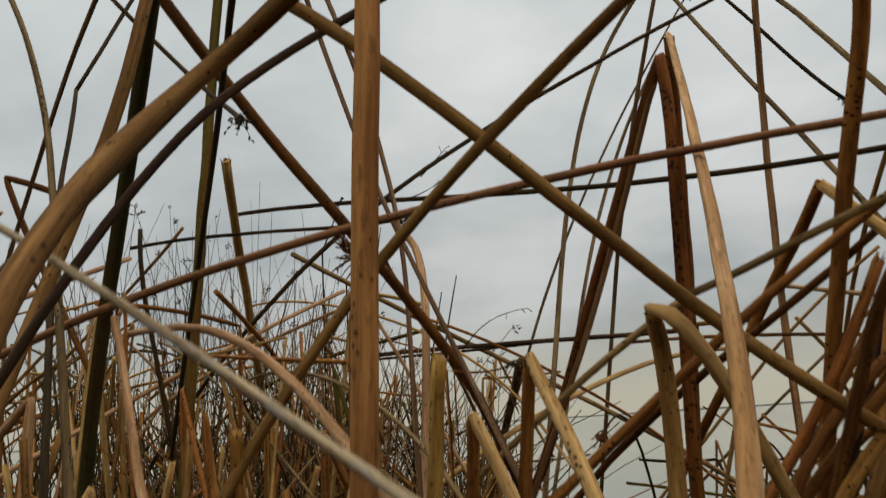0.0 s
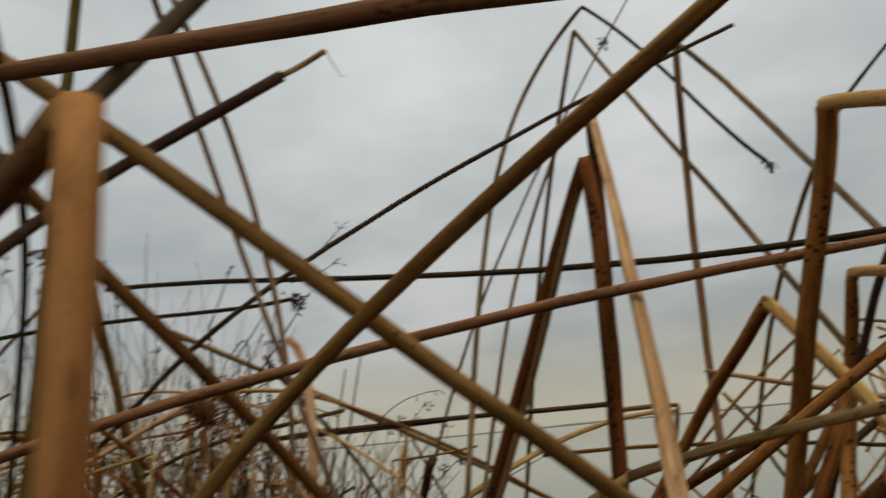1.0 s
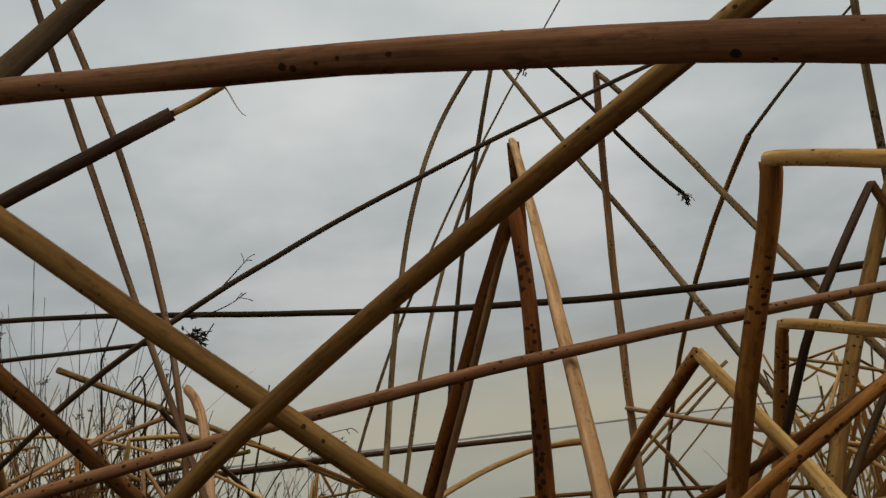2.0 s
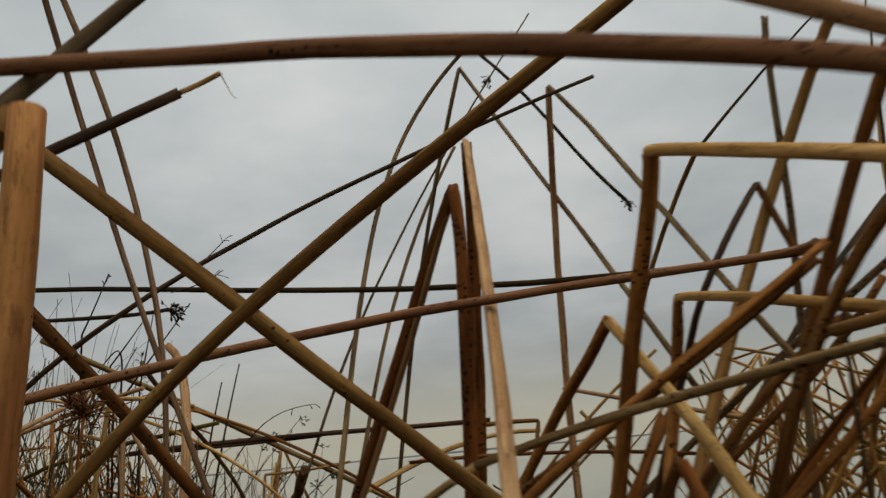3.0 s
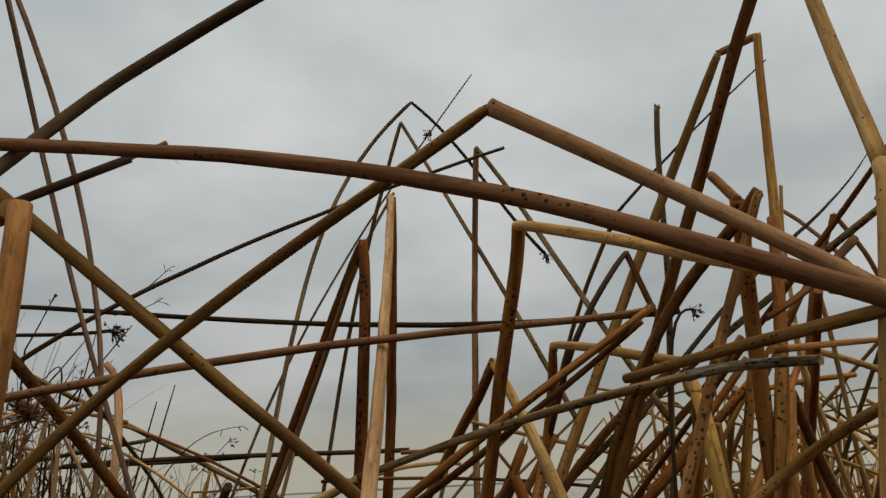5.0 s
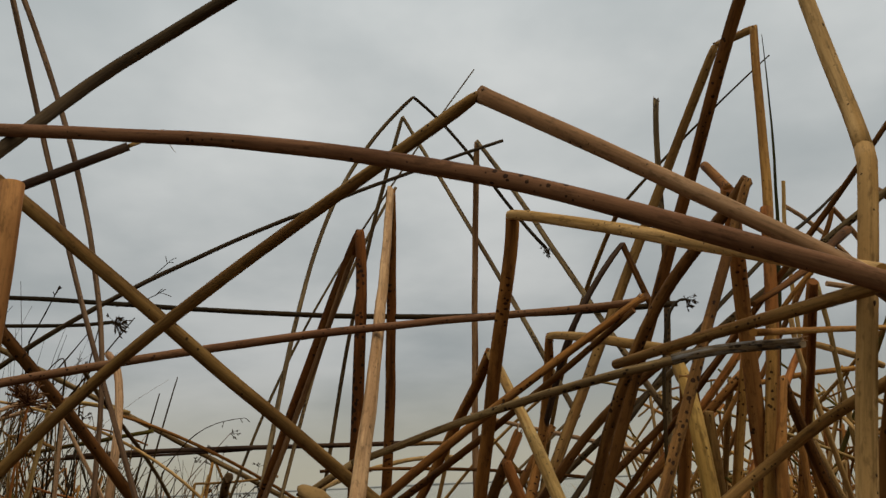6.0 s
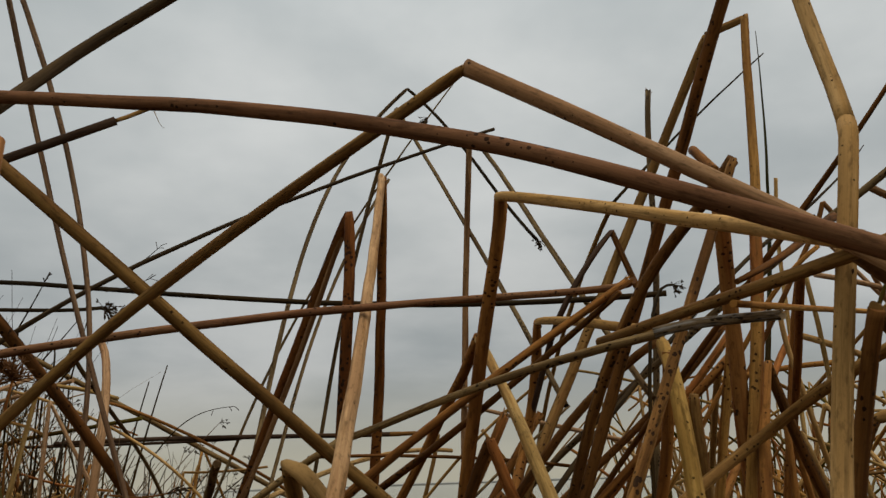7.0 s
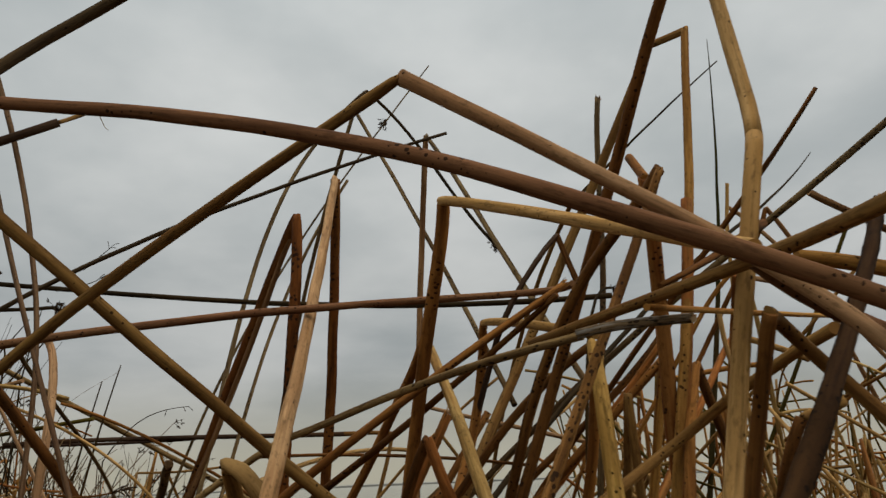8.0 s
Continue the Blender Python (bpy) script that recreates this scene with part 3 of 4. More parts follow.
reed('mottled grey-brown bulrush folded over at a dark top', [
    ([(0.577, 0.444, 1.361), (0.549, 0.456, 1.289), (0.515, 0.447, 1.229), (0.469, 0.423, 1.166)], 0.0102, 'mott', {'root': True, 'kink': (True, False)}),
    ([(0.577, 0.444, 1.361), (0.593, 0.558, 1.311), (0.54, 0.6, 1.294), (0.537, 0.729, 1.084)], 0.0135, 'mott', {'root': True, 'kink': (True, False)}),
], seed=28)
reed('dark purple-brown thin stalk arched over at the top', [
    ([(0.717, 0.895, 1.446), (0.66, 0.877, 1.391), (0.613, 0.905, 1.316), (0.612, 0.952, 1.244)], 0.0099, 'dark2', {'root': True, 'kink': (True, False)}),
    ([(0.717, 0.895, 1.446), (0.728, 0.891, 1.411), (0.739, 0.888, 1.376), (0.75, 0.884, 1.341)], 0.0104, 'darkbrown', {'kink': (True, False)}),
], seed=29)
reed('brown bulrush stalk slanting to a broken end', [
    ([(0.58, 0.653, 1.294), (0.5, 0.655, 1.241), (0.385, 0.754, 1.16), (0.252, 0.784, 1.048)], 0.0122, 'brown', {'taper': (0.75, 1.0), 'root': True, 'torn': (True, False)}),
], seed=30)
reed('dark brown bulrush stalk slanting beneath another', [
    ([(0.562, 0.643, 1.277), (0.501, 0.762, 1.204), (0.438, 0.914, 1.131), (0.373, 1.098, 1.058)], 0.0139, 'darkbrown', {'taper': (0.5, 1.0), 'root': True}),
], seed=31)
reed('dark brown rotting bulrush stalk in the thicket', [
    ([(0.67, 0.737, 1.24), (0.616, 0.769, 1.202), (0.572, 0.799, 1.154), (0.536, 0.828, 1.095)], 0.0125, 'darkbrown', {'root': True}),
], seed=32)
reed('flat straw-yellow dried stalk in the thicket', [
    ([(0.588, 0.607, 1.196), (0.517, 0.513, 1.204), (0.472, 0.434, 1.179), (0.482, 0.434, 1.025)], 0.0225, 'gold2', {'root': True, 'squash': 0.4}),
], seed=33)
reed('tan bulrush stalk slanting through the thicket', [
    ([(0.641, 0.328, 1.176), (0.69, 0.49, 1.157), (0.689, 0.615, 1.098), (0.555, 0.549, 1.05)], 0.0125, 'olive', {'root': True}),
], seed=34)
reed('upright russet bulrush with a spotted tan top bent aside', [
    ([(0.604, 0.504, 1.377), (0.674, 0.581, 1.296), (0.661, 0.598, 1.161), (0.675, 0.598, 1.014)], 0.0183, 'red', {'root': True, 'kink': (True, False)}),
    ([(0.604, 0.504, 1.377), (0.624, 0.539, 1.402), (0.644, 0.573, 1.428), (0.664, 0.608, 1.453)], 0.0115, 'brown', {'kink': (True, False)}),
], seed=35)
reed('upright russet bulrush stalk in the thicket', [
    ([(0.738, 0.6, 1.4), (0.707, 0.579, 1.246), (0.672, 0.579, 1.146), (0.663, 0.581, 1.075)], 0.0156, 'red', {'root': True}),
], seed=36)
reed('dark brown bulrush stalk slanting down', [
    ([(-0.385, 0.677, 1.658), (-0.266, 0.862, 1.375), (-0.017, 0.98, 1.193), (0.07, 1.137, 0.978)], 0.0152, 'darkbrown', {'root': True}),
], seed=37)
reed('dark green-black upright bulrush stalk', [
    ([(-0.169, 0.512, 1.661), (-0.276, 0.723, 1.473), (-0.396, 0.888, 1.243), (-0.475, 1.024, 0.942)], 0.0178, 'green', {'root': True}),
], seed=38)
reed('green-brown upright bulrush stalk', [
    ([(-0.406, 1.398, 2.092), (-0.417, 1.363, 1.694), (-0.431, 1.327, 1.301), (-0.438, 1.291, 0.907)], 0.0198, 'green2', {'root': True}),
], seed=39)
reed('dull brown leaning bulrush stalk', [
    ([(-0.269, 0.685, 1.468), (-0.274, 0.664, 1.403), (-0.284, 0.667, 1.319), (-0.312, 0.66, 1.242)], 0.0135, 'russ3', {'root': True}),
], seed=40)
reed('thin curved olive bulrush stalk', [
    ([(-0.647, 1.06, 1.702), (-0.548, 0.999, 1.539), (-0.489, 0.919, 1.384), (-0.439, 0.846, 1.242)], 0.0090, 'oliv2', {'root': True}),
], seed=41)
reed('thin straight olive stalk leaning', [
    ([(-0.411, 0.986, 1.776), (-0.545, 1.097, 1.681), (-0.65, 1.227, 1.566), (-0.762, 1.351, 1.435)], 0.0084, 'oliv2', {'root': True}),
], seed=42)
reed('thin dark stalk bent at a joint', [
    ([(-0.696, 1.392, 1.689), (-0.636, 1.259, 1.516), (-0.591, 1.129, 1.368), (-0.528, 1.015, 1.234)], 0.0088, 'dark', {'root': True}),
    ([(-0.696, 1.392, 1.689), (-0.673, 1.447, 1.809), (-0.651, 1.503, 1.929), (-0.628, 1.558, 2.049)], 0.0088, 'dark', {}),
], seed=43)
reed('thin dark stalk with a hanging dried seed head', [
    ([(-0.48, 1.047, 1.672), (-0.359, 1.081, 1.533), (-0.263, 1.006, 1.437), (-0.221, 0.825, 1.361)], 0.0075, 'dark', {}),
], heads=[((-0.221, 0.825, 1.361), (0.11, -0.17, -0.14), 0.028, 24)], seed=44)
reed('pale grey weathered branch lying low in front', [
    ([(-0.303, 0.494, 1.155), (-0.204, 0.43, 1.099), (-0.112, 0.362, 1.037), (-0.007, 0.306, 0.967)], 0.0059, 'pale', {'root': True, 'lumpy': 0.22}),
], seed=45)
reed('straw-yellow broken stalk standing in the thicket', [
    ([(-0.426, 1.485, 1.553), (-0.471, 1.809, 1.319), (-0.503, 2.144, 1.107), (-0.564, 2.473, 0.905)], 0.0208, 'straw', {'root': True, 'torn': (True, False)}),
], seed=46)
reed('olive bulrush stalk with a folded yellow flat top', [
    ([(0.189, 0.69, 1.09), (0.206, 0.735, 1.065), (0.211, 0.744, 1.012), (0.204, 0.729, 0.944)], 0.0178, 'olive', {'root': True, 'kink': (True, False)}),
    ([(0.189, 0.69, 1.09), (0.193, 0.66, 1.101), (0.229, 0.675, 1.057), (0.265, 0.713, 1.001)], 0.0200, 'yellow', {'root': True, 'kink': (True, False), 'squash': 0.5}),
], seed=47)
reed('short pale straw broken-off stalk', [
    ([(-0.006, 0.668, 1.056), (-0.01, 0.684, 1.019), (-0.013, 0.699, 0.981), (-0.017, 0.715, 0.944)], 0.0150, 'gold2', {'root': True, 'torn': (True, False)}),
], seed=48)
reed('rosy tan stalk with a curved broken top', [
    ([(-0.06, 1.303, 1.33), (-0.019, 1.199, 1.29), (-0.024, 1.162, 1.172), (-0.036, 1.166, 1.002)], 0.0136, 'rose', {'root': True, 'torn': (True, False)}),
], seed=49)
reed('thin dark bulrush lying level with a black seed head', [
    ([(-0.647, 1.554, 1.403), (-0.428, 1.618, 1.454), (-0.237, 1.673, 1.439), (-0.094, 1.702, 1.471)], 0.0083, 'dark', {}),
], heads=[((-0.094, 1.702, 1.471), (0.23, 0.19, 0.05), 0.036, 34)], seed=50)
reed('thin dark-brown stalk lying level over the water', [
    ([(-0.224, 2.147, 1.203), (0.056, 2.178, 1.224), (0.37, 2.123, 1.21), (0.671, 2.013, 1.209)], 0.0135, 'dark2', {}),
], seed=51)
reed('thin olive stalk slanting down', [
    ([(-0.381, 1.926, 1.458), (-0.125, 2.203, 1.336), (0.147, 2.309, 1.198), (0.423, 2.272, 1.038)], 0.0148, 'olive3', {'root': True}),
], seed=52)
reed('thin yellow stalk bowed over low', [
    ([(0.97, 2.44, 1.179), (0.772, 2.307, 1.192), (0.563, 2.185, 1.151), (0.345, 2.074, 1.062)], 0.0147, 'yellow', {'root': True}),
], seed=53)
reed('fine olive stem with its dark tip bent aside', [
    ([(1.521, 2.142, 2.023), (1.545, 2.513, 1.831), (1.592, 2.877, 1.551), (1.662, 3.232, 1.181)], 0.0187, 'olive', {'root': True, 'kink': (True, False)}),
    ([(1.521, 2.142, 2.023), (1.692, 2.101, 2.207), (1.874, 2.013, 2.389), (2.067, 1.879, 2.57)], 0.0128, 'dark', {'taper': (1, 0.4)}),
], seed=54)
reed('dark green pointed living bulrush blade', [
    ([(1.628, 1.453, 2.322), (1.648, 1.494, 2.011), (1.65, 1.552, 1.689), (1.634, 1.628, 1.356)], 0.0160, 'green', {'root': True, 'taper': (0.12, 1)}),
], seed=55)
reed('dark brown leaning stalk with a pointed end', [
    ([(0.786, 0.419, 1.473), (0.771, 0.457, 1.429), (0.757, 0.5, 1.388), (0.743, 0.547, 1.348)], 0.0092, 'darkbrown', {'root': True, 'taper': (0.55, 1)}),
], seed=56)
reed('fine dark leaning stem', [
    ([(2.203, 1.659, 2.11), (1.991, 1.553, 1.956), (1.768, 1.454, 1.812), (1.535, 1.364, 1.68)], 0.0103, 'dark', {'root': True, 'taper': (0.3, 1)}),
], seed=57)
reed('slender olive leaning stalk', [
    ([(1.211, 0.559, 1.63), (1.143, 0.625, 1.563), (1.079, 0.695, 1.499), (1.036, 0.785, 1.447)], 0.0126, 'oliv2', {'root': True}),
], seed=58)
reed('brown leaning stalk with dark patches', [
    ([(0.857, 0.598, 1.378), (0.749, 0.534, 1.329), (0.66, 0.462, 1.282), (0.553, 0.436, 1.235)], 0.0121, 'darkbrown', {'taper': (1.0, 0.45)}),
], seed=59)
reed('thick mottled brown rotting stalk close by', [
    ([(0.69, 0.302, 1.283), (0.6, 0.253, 1.202), (0.505, 0.208, 1.124), (0.406, 0.165, 1.05)], 0.0146, 'rot', {'root': True, 'torn': (True, False), 'taper': (0.8, 0.9), 'lumpy': 0.5}),
], seed=60)
reed('dark brown upright stalk with an olive top folded down', [
    ([(0.481, 0.235, 1.162), (0.49, 0.259, 1.128), (0.491, 0.274, 1.09), (0.483, 0.279, 1.047)], 0.0108, 'darkbrown', {'root': True, 'kink': (True, False)}),
    ([(0.481, 0.235, 1.162), (0.522, 0.275, 1.17), (0.552, 0.276, 1.148), (0.57, 0.238, 1.095)], 0.0111, 'olive', {'root': True, 'kink': (True, False)}),
], seed=61)
reed('dark brown stalk bent sharply low in the thicket', [
    ([(0.984, 0.714, 1.134), (0.966, 0.724, 1.098), (0.963, 0.74, 1.065), (0.975, 0.762, 1.034)], 0.0186, 'darkbrown', {'root': True, 'kink': (True, False)}),
    ([(0.984, 0.714, 1.134), (1.004, 0.705, 1.138), (1.022, 0.696, 1.145), (1.04, 0.686, 1.156)], 0.0172, 'olive', {'kink': (True, False)}),
], seed=62)
reed('thin tan stalk lying level in the thicket', [
    ([(0.458, 0.332, 1.187), (0.648, 0.449, 1.217), (0.841, 0.558, 1.245), (1.039, 0.658, 1.272)], 0.0063, 'tan', {}),
], seed=63)
reed('brown stalk with a straw top folded over', [
    ([(1.207, 1.067, 1.327), (1.159, 1.045, 1.292), (1.114, 1.024, 1.254), (1.071, 1.003, 1.214)], 0.0138, 'red', {'root': True, 'kink': (True, False)}),
    ([(1.207, 1.067, 1.327), (1.277, 1.073, 1.317), (1.346, 1.08, 1.303), (1.415, 1.089, 1.286)], 0.0136, 'yellow', {'kink': (True, False)}),
], seed=64)
reed('thin tan stalk lying slanted in the thicket', [
    ([(1.116, 1.206, 1.251), (1.215, 1.199, 1.272), (1.317, 1.187, 1.285), (1.422, 1.168, 1.292)], 0.0120, 'tan', {}),
], seed=65)
reed('slim upright brown stalk', [
    ([(0.944, 0.754, 1.355), (1.025, 0.875, 1.244), (1.106, 0.997, 1.135), (1.187, 1.12, 1.026)], 0.0143, 'red', {'root': True}),
], seed=66)
reed('dark brown stalk folded into a narrow wedge', [
    ([(0.72, 0.603, 1.19), (0.686, 0.579, 1.145), (0.659, 0.558, 1.094), (0.638, 0.54, 1.04)], 0.0133, 'brown', {'root': True, 'kink': (True, False)}),
    ([(0.72, 0.603, 1.19), (0.741, 0.61, 1.14), (0.766, 0.618, 1.091), (0.795, 0.629, 1.044)], 0.0131, 'darkbrown', {'root': True, 'kink': (True, False)}),
], seed=67)
reed('slim straw-yellow upright stalk', [
    ([(0.936, 0.959, 1.237), (0.988, 1.05, 1.187), (1.03, 1.128, 1.115), (1.061, 1.192, 1.021)], 0.0125, 'yellow', {'root': True, 'torn': (True, False)}),
], seed=68)
reed('upright tan stalk in the thicket', [
    ([(0.749, 0.689, 1.24), (0.751, 0.714, 1.175), (0.753, 0.738, 1.11), (0.754, 0.762, 1.045)], 0.0133, 'tan', {'root': True}),
], seed=69)
reed('dark brown leaning stalk in the thicket', [
    ([(1.039, 1.044, 1.345), (0.989, 1.076, 1.269), (0.931, 1.127, 1.195), (0.866, 1.195, 1.123)], 0.0150, 'darkbrown', {'root': True}),
], seed=70)
reed('russet leaning stalk in the thicket', [
    ([(0.818, 0.779, 1.259), (0.785, 0.813, 1.203), (0.752, 0.848, 1.149), (0.718, 0.884, 1.097)], 0.0125, 'red', {'root': True}),
], seed=71)
reed('brown leaning stalk in the thicket', [
    ([(0.755, 0.709, 1.214), (0.715, 0.739, 1.166), (0.678, 0.773, 1.118), (0.642, 0.811, 1.071)], 0.0130, 'brown', {'root': True}),
], seed=72)
reed('brown upright stalk beside a yellow one', [
    ([(0.502, 0.48, 1.178), (0.506, 0.49, 1.137), (0.512, 0.511, 1.093), (0.519, 0.543, 1.045)], 0.0115, 'brown', {'root': True}),
], seed=73)
reed('thick tan stalk lying level close by', [
    ([(0.606, 0.322, 1.234), (0.642, 0.309, 1.231), (0.677, 0.297, 1.222), (0.713, 0.286, 1.213)], 0.0142, 'tan', {}),
], seed=74)
reed('short pale stub of a broken stalk', [
    ([(1.979, 1.836, 2.034), (1.97, 1.835, 1.989), (1.961, 1.834, 1.945), (1.951, 1.833, 1.9)], 0.0136, 'straw', {'root': True, 'steep': True, 'torn': (True, False)}),
], seed=75)
reed('slender dark green upright stalk', [
    ([(-0.125, 0.484, 1.413), (-0.188, 0.671, 1.416), (-0.249, 0.861, 1.43), (-0.323, 1.016, 1.284)], 0.0076, 'green', {'root': True}),
], seed=76)
reed('pale tan stalk bowing over and down', [
    ([(-0.516, 1.233, 1.176), (-0.354, 1.014, 1.154), (-0.215, 0.787, 1.14), (-0.09, 0.647, 0.997)], 0.0107, 'rose', {'root': True}),
], seed=77)
reed('thin brown stalk lying level in the thicket', [
    ([(-0.386, 1.269, 1.137), (-0.301, 1.199, 1.123), (-0.219, 1.13, 1.109), (-0.135, 1.06, 1.095)], 0.0069, 'brown', {}),
], seed=78)
reed('brown stalk with its spotted yellow top folded down', [
    ([(0.079, 0.728, 1.061), (0.075, 0.745, 1.019), (0.072, 0.761, 0.977), (0.069, 0.778, 0.935)], 0.0137, 'brown', {'root': True, 'kink': (True, False)}),
    ([(0.079, 0.728, 1.061), (0.09, 0.703, 1.021), (0.102, 0.678, 0.982), (0.113, 0.653, 0.942)], 0.0138, 'yellow', {'root': True, 'kink': (True, False)}),
], seed=79)
reed('short brown stalk with a yellow top folded down', [
    ([(0.024, 0.802, 1.01), (0.023, 0.811, 0.985), (0.021, 0.82, 0.959), (0.02, 0.83, 0.934)], 0.0142, 'brown', {'root': True, 'kink': (True, False)}),
    ([(0.024, 0.802, 1.01), (0.034, 0.787, 0.986), (0.044, 0.772, 0.961), (0.053, 0.757, 0.937)], 0.0142, 'yellow', {'root': True, 'kink': (True, False)}),
], seed=80)
reed('tan upright broken stalk', [
    ([(-0.37, 0.853, 1.141), (-0.312, 0.778, 1.026), (-0.266, 0.653, 0.953), (-0.185, 0.54, 0.904)], 0.0089, 'rose', {'root': True, 'torn': (True, False)}),
], seed=81)
reed('short tan stalk snapped off flat', [
    ([(-0.206, 0.757, 1.005), (-0.206, 0.762, 0.984), (-0.207, 0.767, 0.962), (-0.207, 0.772, 0.941)], 0.0142, 'tan', {'root': True, 'torn': (True, False)}),
], seed=82)
reed('thin dark hooked stalk', [
    ([(-0.563, 1.397, 1.399), (-0.567, 1.403, 1.329), (-0.558, 1.416, 1.265), (-0.548, 1.428, 1.198)], 0.0095, 'dark', {'root': True}),
], seed=83)
reed('thin brown stalk folded sharply', [
    ([(-0.899, 1.521, 1.564), (-0.887, 1.529, 1.519), (-0.873, 1.539, 1.474), (-0.855, 1.549, 1.431)], 0.0142, 'darkbrown', {'root': True, 'kink': (True, False)}),
    ([(-0.899, 1.521, 1.564), (-0.855, 1.523, 1.549), (-0.812, 1.525, 1.532), (-0.769, 1.528, 1.514)], 0.0143, 'darkbrown', {'kink': (True, False)}),
], seed=84)
reed('pinkish broken stalk folded into a tent', [
    ([(0.395, 0.657, 1.112), (0.401, 0.65, 1.092), (0.407, 0.646, 1.071), (0.415, 0.645, 1.049)], 0.0130, 'red', {'root': True, 'kink': (True, False)}),
    ([(0.395, 0.657, 1.112), (0.391, 0.674, 1.095), (0.386, 0.688, 1.074), (0.383, 0.698, 1.05)], 0.0122, 'darkbrown', {'root': True, 'kink': (True, False)}),
], seed=85)
reed('thin olive stub snapped off', [
    ([(0.166, 1.692, 1.128), (0.166, 1.763, 1.117), (0.163, 1.83, 1.093), (0.157, 1.892, 1.058)], 0.0210, 'oliv2', {'root': True, 'torn': (True, False)}),
], seed=87)
reed('russet stalk leaning low with a snapped top', [
    ([(0.492, 0.844, 1.152), (0.459, 0.862, 1.071), (0.421, 0.88, 0.999), (0.379, 0.895, 0.938)], 0.0140, 'red', {'root': True, 'torn': (True, False)}),
], seed=88)
reed('dark brown stalk leaning low in the tangle', [
    ([(0.447, 0.75, 1.056), (0.388, 0.766, 1.003), (0.349, 0.779, 0.954), (0.332, 0.789, 0.912)], 0.0134, 'darkbrown', {'root': True}),
], seed=89)
reed('brown stalk leaning low in the tangle', [
    ([(0.457, 0.778, 1.026), (0.417, 0.788, 0.987), (0.381, 0.797, 0.947), (0.347, 0.807, 0.904)], 0.0142, 'brown', {'root': True}),
], seed=90)
reed('tan stalk leaning low beside dark ones', [
    ([(0.415, 0.73, 0.983), (0.391, 0.736, 0.957), (0.369, 0.742, 0.93), (0.352, 0.749, 0.899)], 0.0142, 'tan', {'root': True}),
], seed=91)
reed('slim dark brown stalk leaning low', [
    ([(0.671, 1.103, 1.181), (0.606, 1.127, 1.083), (0.552, 1.15, 0.985), (0.508, 1.173, 0.886)], 0.0141, 'darkbrown', {'root': True}),
], seed=92)
reed('slim rosy-tan stalk lying level behind the thicket', [
    ([(0.692, 1.564, 1.244), (0.786, 1.47, 1.206), (0.874, 1.369, 1.169), (0.956, 1.259, 1.135)], 0.0097, 'rose', {}),
], seed=93)
reed('thin olive stalk leaning over the water', [
    ([(0.913, 1.552, 1.31), (0.813, 1.596, 1.232), (0.728, 1.636, 1.15), (0.66, 1.673, 1.064)], 0.0077, 'olive', {'root': True}),
], seed=94)
reed('thin dark olive stalk leaning over the water', [
    ([(1.365, 2.308, 1.317), (1.28, 2.346, 1.24), (1.196, 2.384, 1.163), (1.113, 2.422, 1.085)], 0.0102, 'oliv2', {'root': True}),
], seed=95)
reed('thin olive stalk bowed down to the water', [
    ([(0.853, 1.847, 1.206), (0.911, 1.852, 1.136), (0.968, 1.857, 1.066), (1.024, 1.863, 0.997)], 0.0102, 'olive', {'root': True}),
], seed=96)
reed('thin dark olive stalk standing at the water', [
    ([(1.013, 2.051, 1.118), (1.032, 2.058, 1.074), (1.055, 2.064, 1.032), (1.081, 2.069, 0.991)], 0.0100, 'oliv2', {'root': True}),
], seed=97)
reed('thin dark-brown stalk lying low over the water', [
    ([(0.314, 1.368, 1.126), (0.475, 1.332, 1.129), (0.649, 1.297, 1.118), (0.836, 1.261, 1.091)], 0.0067, 'darkbrown', {}),
], seed=98)
reed('thin olive stalk with its top folded level', [
    ([(0.676, 1.684, 1.187), (0.673, 1.692, 1.156), (0.668, 1.701, 1.126), (0.662, 1.71, 1.096)], 0.0102, 'olive', {'root': True, 'kink': (True, False)}),
    ([(0.676, 1.684, 1.187), (0.638, 1.691, 1.19), (0.6, 1.699, 1.191), (0.562, 1.708, 1.188)], 0.0102, 'olive', {'kink': (True, False)}),
], seed=99)
reed('thick russet-brown stalk lying close beneath others', [
    ([(0.474, 0.234, 1.198), (0.519, 0.242, 1.176), (0.569, 0.239, 1.157), (0.62, 0.231, 1.141)], 0.0146, 'russ', {'root': True}),
], seed=100)
reed('thin rosy-tan stalk lying behind the thicket', [
    ([(2.335, 2.224, 2.12), (2.415, 2.208, 2.068), (2.489, 2.198, 2.007), (2.557, 2.195, 1.939)], 0.0186, 'rose', {'root': True}),
], seed=101)
reed('thin dark brown stalk with a tan top folded over', [
    ([(1.405, 1.123, 1.639), (1.401, 1.133, 1.611), (1.394, 1.142, 1.585), (1.382, 1.152, 1.561)], 0.0113, 'darkbrown', {'root': True, 'kink': (True, False)}),
    ([(1.405, 1.123, 1.639), (1.448, 1.127, 1.602), (1.486, 1.134, 1.564), (1.519, 1.147, 1.526)], 0.0114, 'rose', {'root': True, 'kink': (True, False)}),
], seed=102)
reed('slim rosy-brown stalk lying across the thicket', [
    ([(1.591, 1.16, 1.71), (1.631, 1.151, 1.687), (1.671, 1.141, 1.667), (1.713, 1.132, 1.647)], 0.0189, 'rose2', {'root': True}),
], seed=103)
reed('thin pale straw stalk standing in the thicket', [
    ([(1.24, 1.043, 1.442), (1.255, 1.053, 1.394), (1.269, 1.063, 1.347), (1.283, 1.074, 1.3)], 0.0102, 'straw', {'root': True}),
], seed=104)
